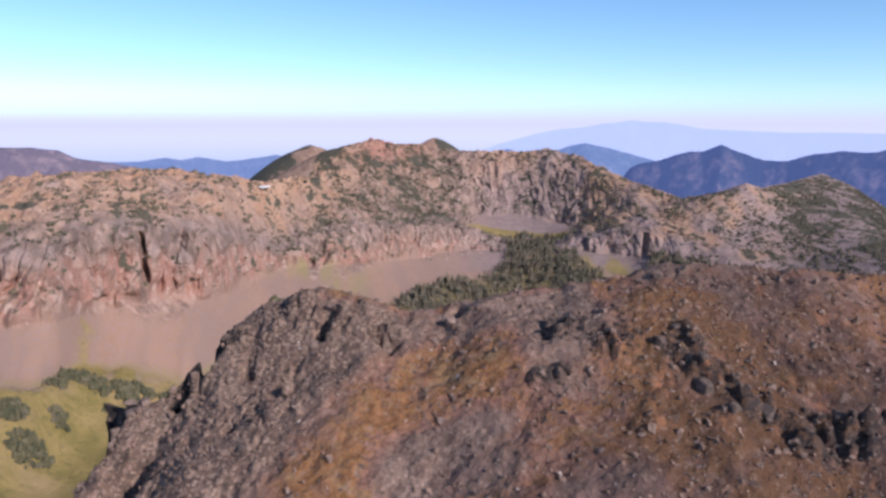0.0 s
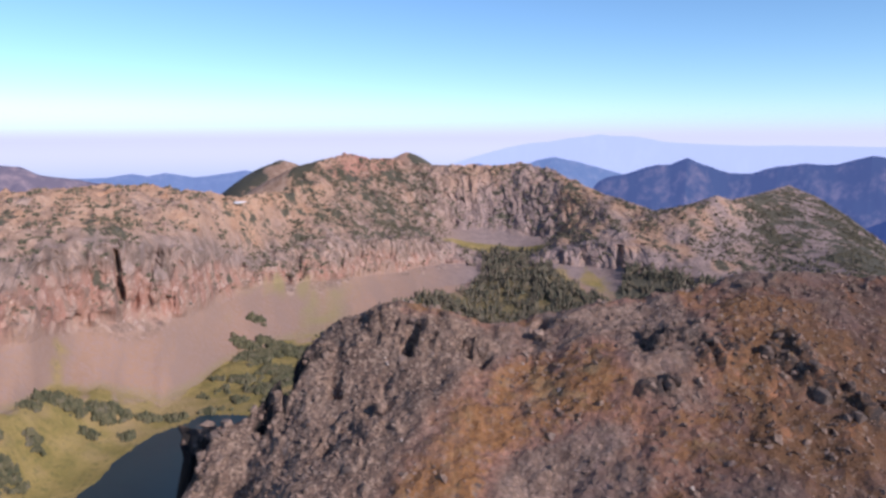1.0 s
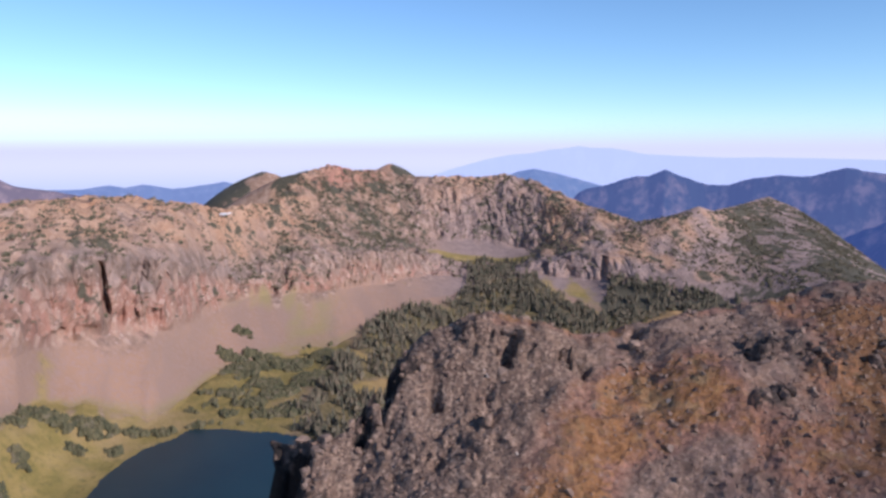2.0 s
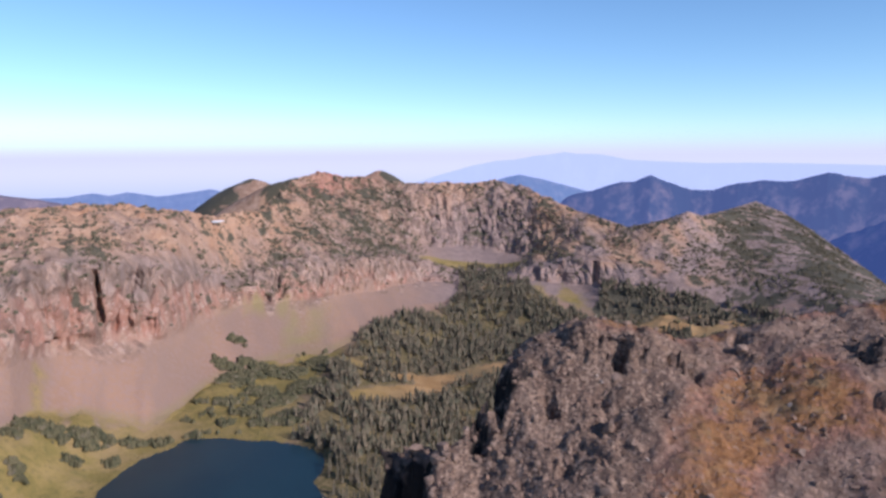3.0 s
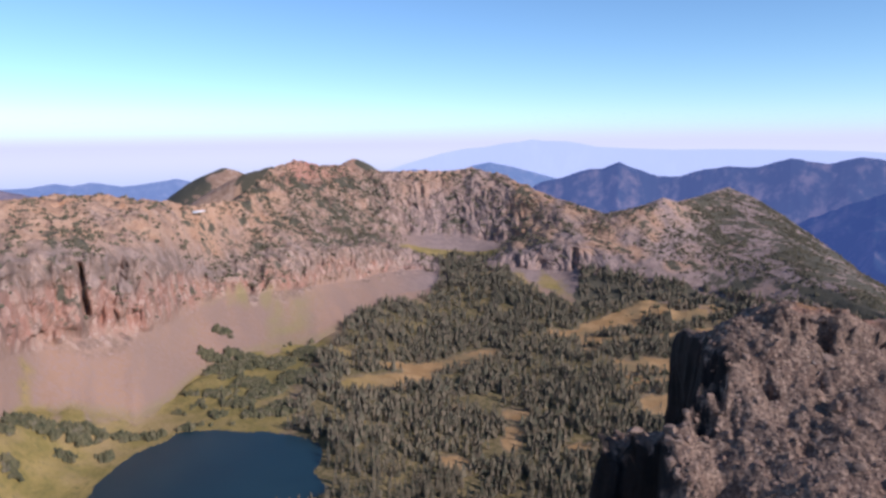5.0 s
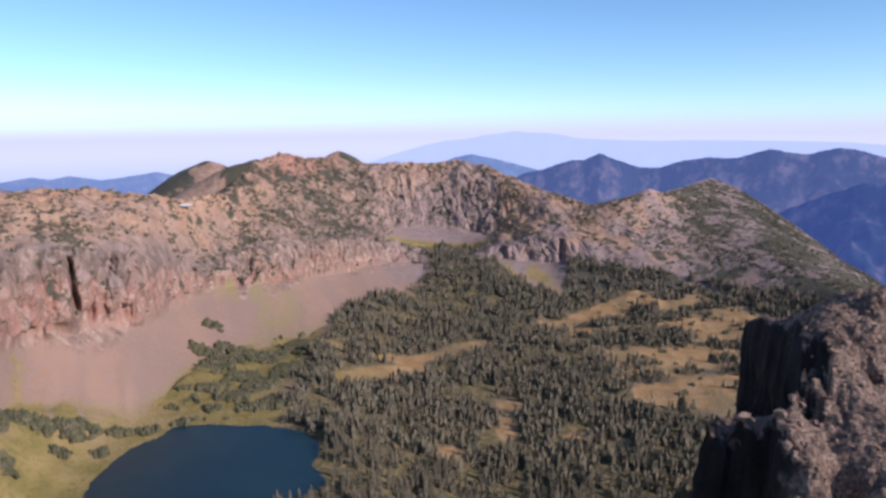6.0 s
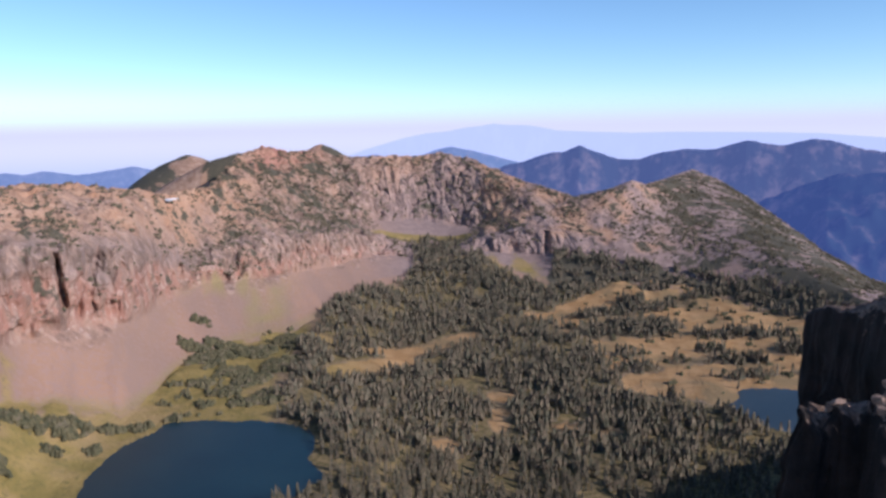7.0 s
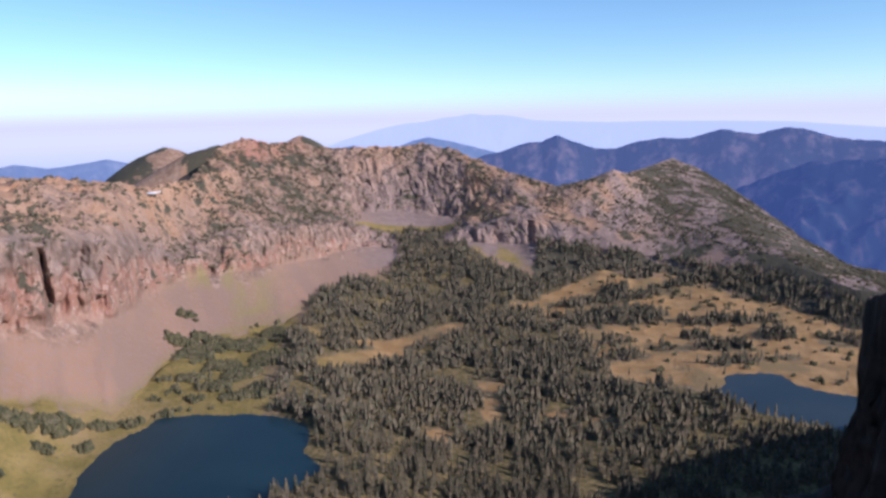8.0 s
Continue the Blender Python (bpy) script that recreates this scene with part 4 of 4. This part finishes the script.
def sow(weight, count):
    """Random places on the ground sheet, by a density per square metre."""
    w = (np.clip(weight, 0, None) * area * ahead).ravel()
    k = rng.choice(w.size, size=count, p=w / w.sum())
    x, y, z = GX.ravel()[k], GY.ravel()[k], GZ.ravel()[k]
    return x + rng.uniform(-1.5, 1.5, count), y + rng.uniform(-1.5, 1.5, count), z


dry = np.minimum(-inside(LAKE_1, GX, GY), -inside(LAKE_2, GX, GY)) - 4
clump = fbm(GX / 26, GY / 26, octaves=3, seed=71)
woody = (GTH > 18.6) | ((GTH > 7.6) & (GTH < 13.2))
in_bowl = ((GTH > 7.6) & (GTH < 13.2))[None, :]
floor_zone = (GV > 0.3) & (GV < np.where(GTH > 18.6, 2.15, np.where(woody, 1.9, 1.04))[None, :]) & (dry > 0)
floor_zone = floor_zone | (in_bowl & (GV > 1.5) & (GV < 4.1) & (clump > -0.05))
shore = 1 - smooth(-88, -58, GX - 0.15 * (GY - 445) + 8 * clump)
parkland = parkland_at(GX, GY) * (GV < 1.02)
THICK = thicket(GX, GY)
dense = floor_zone * np.where(GM + 0.2 * clump > -0.05, 0.0, 1.0) * np.where(shore > 0.3, 0.0, 1.0)
dense = dense * np.clip(0.85 + 0.8 * clump, np.where(GY < 480, 0.55, 0.25), 1.3) * smooth(-0.05, -0.3, GM + 0.2 * clump)
in_thicket = smooth(0.0, 0.12, THICK + 0.25 * fbm(GX / 9, GY / 12, octaves=3, seed=72))
dense = dense * (1 - parkland) + parkland * (GV < 1.02) * (dry > 0) * (0.95 * in_thicket + 0.004)
dense = dense * smooth(-0.55, -0.28, fbm(GX / 11, GY / 13, octaves=3, seed=73))
tx, ty, tz = sow(dense, 18500)
near = np.hypot(tx + 60, ty - 7)
order = np.argsort(near)
tx, ty, tz = tx[order], ty[order], tz[order]
th_ = rng.normal(6.7, 2.0, len(tx)).clip(2.5, 11.5)
kinds_near = [conifer_arrays(rng, 9, 6, w) for w in (0.125, 0.14, 0.155, 0.115, 0.165, 0.13)]
kinds_far = [conifer_arrays(rng, 4, 3, w) for w in (0.145, 0.16, 0.18, 0.135)]


# the nearest trees stand singly, with trunk and crown
def tree_thing():
    bm = bmesh.new()
    bmesh.ops.create_cone(bm, cap_ends=True, segments=7, radius1=0.02, radius2=0.004, depth=0.9, matrix=Matrix.Translation((0, 0, 0.43)))
    trunk_me = bpy.data.meshes.new("trunk")
    bm.to_mesh(trunk_me)
    made = []
    for co, tri in kinds_near:
        base = tagged(new("conifer"), "slender dark green subalpine conifer in the valley forest", "tree", "forest conifers")
        part("trunk", trunk_me, BARK, base)
        part("crown", raw_mesh("crown", co, tri, flat=True), NEEDLES, base)
        made.append(base)
    return made


SINGLE = 280
conifers = tree_thing()
for k in range(SINGLE):
    m = pose(tx[k], ty[k], tz[k] - 0.2, 0, 0, rng.uniform(0, 360)) @ Matrix.Diagonal((th_[k] * 1.05, th_[k] * 1.05, th_[k], 1))
    if k < len(conifers):
        conifers[k].matrix_basis = m
    else:
        t = copy_thing(conifers[k % len(conifers)], pose(0, 0, 0))
        t.matrix_basis = m
mid = slice(SINGLE, 3800)
rest = slice(3800, None)


def rows_of(x, y, z, h, squash):
    return np.stack([x, y, z - 0.2, h, rng.uniform(0, 6.28, len(x)), squash * rng.uniform(0.85, 1.2, len(x))], -1)


scatter("conifer_forest", kinds_near, rows_of(tx[mid], ty[mid], tz[mid], th_[mid], 1.05), NEEDLES_FAR, "dense dark green conifer forest on the valley floor", "forest")
scatter("distant_conifer_forest", kinds_far, rows_of(tx[rest], ty[rest], tz[rest], th_[rest], 1.15), NEEDLES_FAR, "dark green conifer forest below the headwall", "forest")

# stunted pine on the slopes and by the shore
shrubs = [shrub_arrays(rng) for _ in range(5)]
veg = fbm(GX / 20, GY / 20, octaves=4, seed=75)
streaks = fbm((GX + GZ * 0.8) / 9, (GY - GZ) / 30, octaves=3, seed=76)
on_cliff = smooth(1.9, 2.1, GV) * (1 - smooth(2.9, 3.1, GV))
slope_w = (GV > 2.05) * GROCKY * (1 - 0.7 * on_cliff) * (1 - 0.6 * smooth(-9, -13, GTH)[None, :] * smooth(3.8, 4.6, GV)) * (1 - 0.3 * smooth(17, 24, GTH) + 0.3 * smooth(25.5, 29, GTH))[None, :] * np.clip(veg * 0.5 + streaks * 0.8 + 0.05, 0.04, 0.35) * (GV < 6.9) + 0.025 * GTEETH + 0.30 * smooth(2.0, 2.2, GV) * (1 - smooth(3.3, 3.8, GV)) * np.exp(-((GTH[None, :] + 7) / 3.5) ** 4) * smooth(0.1, 0.45, fbm(GX / 13, GY / 13, octaves=3, seed=87)) + 0.3 * np.exp(-((GTH[None, :] - 13.3) / 0.55) ** 2 - ((GV - 4.9) / 0.35) ** 2)
sx, sy, sz = sow(slope_w, 21000)
scatter("slope_shrubs", [heath_arrays(rng) for _ in range(6)], rows_of(sx, sy, sz, rng.lognormal(0.12, 0.5, len(sx)).clip(0.4, 3.2), 1.1), PINE, "stunted dark green pines among the rocks", "shrubs")
GROVES = [(-205, 383, 9, 6), (-194, 388, 9, 6), (-180, 396, 8, 6), (-172, 405, 8, 6), (-158, 410, 8, 5), (-146, 413, 8, 5), (-129, 423, 4, 5), (-178, 378, 4, 3), (-162, 387, 4, 3), (-190, 347, 5, 4), (-202, 366, 6, 5),
          (-120, 528, 14, 14), (-108, 556, 9, 10), (-89, 479, 13, 14), (-104, 456, 10, 8), (-72, 512, 14, 16), (-67, 575, 14, 16), (-90, 547, 14, 16), (-94, 437, 10, 5), (-114, 440, 7, 4), (-75, 445, 9, 10),
          (-101, 499, 12, 10), (-120, 475, 6, 6), (-232, 420, 10, 8), (-191, 316, 9, 8), (-205, 330, 8, 8)]
grove = np.full(GX.shape, -1.0)
for cx, cy, a, b in GROVES:
    grove = np.maximum(grove, 1 - np.hypot((GX - cx) / a, (GY - cy) / b))
talus_groves = np.full(GX.shape, -1.0)
for cx, cy, a, b in ((-133, 585, 8, 6), (-136, 546, 10, 7), (-122, 560, 6, 6), (-70, 575, 12, 10)):
    talus_groves = np.maximum(talus_groves, 1 - np.hypot((GX - cx) / a, (GY - cy) / b))
shore_w = 0.9 * (GV < 1.6) * smooth(0, 0.4, talus_groves + 0.3 * clump) + (GV < 1.05) * (dry > 1) * (smooth(0, 0.4, grove + 0.3 * clump) + 0.03 * shore * (GY > 420) * smooth(0.0, 0.25, clump) + 0.008 * parkland)
bx, by, bz = sow(shore_w, 2700)
scatter("shore_shrubs", shrubs, rows_of(bx, by, bz, rng.uniform(1.8, 4.8, len(bx)), 0.85), OLIVE, "olive green shrubs above the lake shore", "shrubs")


# ================= stones on the knoll =================
def stone_arrays(rng, corners):
    """An angular broken block about 1 across: the hull of some corners."""
    bm = bmesh.new()
    for _ in range(corners):
        p = np.array([rng.uniform(-0.5, 0.5), rng.uniform(-0.5, 0.5), rng.uniform(-0.4, 0.4)])
        p *= 0.5 / max(np.abs(p).max(), 0.2) * rng.uniform(0.75, 1.0)
        bm.verts.new(p)
    bmesh.ops.convex_hull(bm, input=bm.verts)
    bmesh.ops.delete(bm, geom=[v for v in bm.verts if not v.link_faces], context="VERTS")
    if corners > 10:
        bmesh.ops.bevel(bm, geom=bm.edges[:], offset=0.035, segments=1, affect="EDGES")
    bmesh.ops.triangulate(bm, faces=bm.faces)
    bm.verts.index_update()
    out = np.array([v.co[:] for v in bm.verts]), np.array([[v.index for v in f.verts] for f in bm.faces])
    bm.free()
    return out


boulders = []
for k in range(6):
    co, tri = stone_arrays(rng, 15)
    boulders.append(raw_mesh("boulder", co, tri, flat=True))
boulders_dark = [m.copy() for m in boulders]


def boulder(x, y, size, tall=1.0, dark=False):
    ob = part("boulder", (boulders_dark if dark else boulders)[int(rng.integers(6))], CLEFT_ROCK if dark else ROCK)
    ob.matrix_basis = pose(x, y, knoll_height(x, y) + 0.12 * size * tall, rng.uniform(-15, 15), rng.uniform(-15, 15), rng.uniform(0, 360)) @ Matrix.Diagonal((size, size * rng.uniform(0.75, 1.1), size * tall, 1))
    return tagged(ob, "jagged dark boulder, cleft shade in its colour, in a broken outcrop" if dark else "rough brown volcanic boulder on the knoll", "boulder", "knoll boulders")


boulder(-9.0, 41.0, 0.95, 1.2)
for cx, cy, r, count in ((-6.6, 45.0, 1.2, 8), (-3.6, 44.2, 1.0, 5), (5.9, 38.2, 0.9, 6), (13.4, 39.4, 1.5, 9), (14.2, 37.4, 1.3, 8), (15.4, 35.2, 1.2, 7), (18.2, 33.5, 1.8, 12), (21.5, 33.2, 2.2, 12),
                         (6.9, 41.9, 1.2, 6), (8.6, 41.4, 1.2, 5), (9.9, 40.0, 1.4, 7), (0.7, 45.0, 0.9, 4), (-13.0, 45.2, 1.0, 5), (-15.2, 42.9, 1.0, 6), (-18.4, 40.6, 1.0, 9), (-19.0, 37.6, 1.2, 9), (-12.6, 47.4, 0.8, 4),
                         (-10.5, 46.2, 1.8, 5), (-18.6, 39.2, 0.9, 8), (-18.0, 42.2, 0.8, 7), (-19.6, 44.6, 0.7, 6), (-17.4, 43.2, 0.8, 5), (21.0, 45.5, 2.5, 6), (12, 45.5, 4, 8)):
    for _ in range(count):
        a, q = rng.uniform(0, 6.28), r * math.sqrt(rng.uniform(0, 1))
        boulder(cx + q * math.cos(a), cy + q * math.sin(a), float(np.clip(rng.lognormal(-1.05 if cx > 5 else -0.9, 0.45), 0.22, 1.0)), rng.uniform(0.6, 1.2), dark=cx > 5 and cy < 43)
pebbles = [stone_arrays(rng, 9) for _ in range(8)]
sp = []
while len(sp) < 13000:
    x, y = rng.uniform(-19, 34), rng.uniform(24, 56)
    bare = float(fbm(np.array(x / 4), np.array(y / 4), octaves=3, seed=81))
    if x < np.interp(y, [p[0] for p in RIM], [p[1] for p in RIM]) + 0.3 or rng.uniform() > 0.45 + 0.5 * bare + (0.5 if x < -8 else 0):
        continue
    s = float(np.clip(rng.lognormal(-2.2, 0.6), 0.05, 0.5))
    sp.append((x, y, knoll_height(x, y) + 0.1 * s, s, rng.uniform(0, 6.28), rng.uniform(0.8, 1.4)))
sp.sort(key=lambda row: -row[3])
stone_meshes = [raw_mesh("stone", co, tri, flat=True) for co, tri in pebbles]
for k, (x, y, z, size, turn, wide) in enumerate(sp[:260]):
    ob = part("stone", stone_meshes[k % len(stone_meshes)], ROCK)
    ob.matrix_basis = pose(x, y, z, 0, 0, math.degrees(turn)) @ Matrix.Diagonal((size * wide, size * wide, size, 1))
    tagged(ob, "angular brown stone lying loose on the knoll", "stone", "loose stones on the knoll")
scatter("loose_stones", pebbles, sp[260:], PEBBLE, "loose brown and grey stones strewn over the knoll", "stones")

# ================= last snow under the crest =================


def snow_patch():
    bm = bmesh.new()
    ring = []
    for k in range(22):
        a = 6.2832 * k / 22
        q = 1 + 0.25 * math.sin(3 * a + 1) + 0.12 * math.sin(7 * a)
        ring.append((8.5 * q * math.cos(a), 3.2 * q * math.sin(a)))
    mid_ = bm.verts.new((0, 0, 0.5))
    outer = [bm.verts.new((x, y, -0.4)) for x, y in ring]
    inner = [bm.verts.new((x * 0.8, y * 0.8, 0.35)) for x, y in ring]
    for k in range(22):
        j = (k + 1) % 22
        bm.faces.new((mid_, inner[k], inner[j]))
        bm.faces.new((inner[k], outer[k], outer[j], inner[j]))
    me = bpy.data.meshes.new("snow_patch")
    bm.to_mesh(me)
    ob = part("snow_patch", me, SNOW)
    ob.matrix_basis = pose(-163, 671, 102.9, 18, -4, 12) @ Matrix.Diagonal((0.6, 0.5, 0.7, 1))
    tagged(ob, "small patch of old white snow below the crest", "snow patch")


snow_patch()
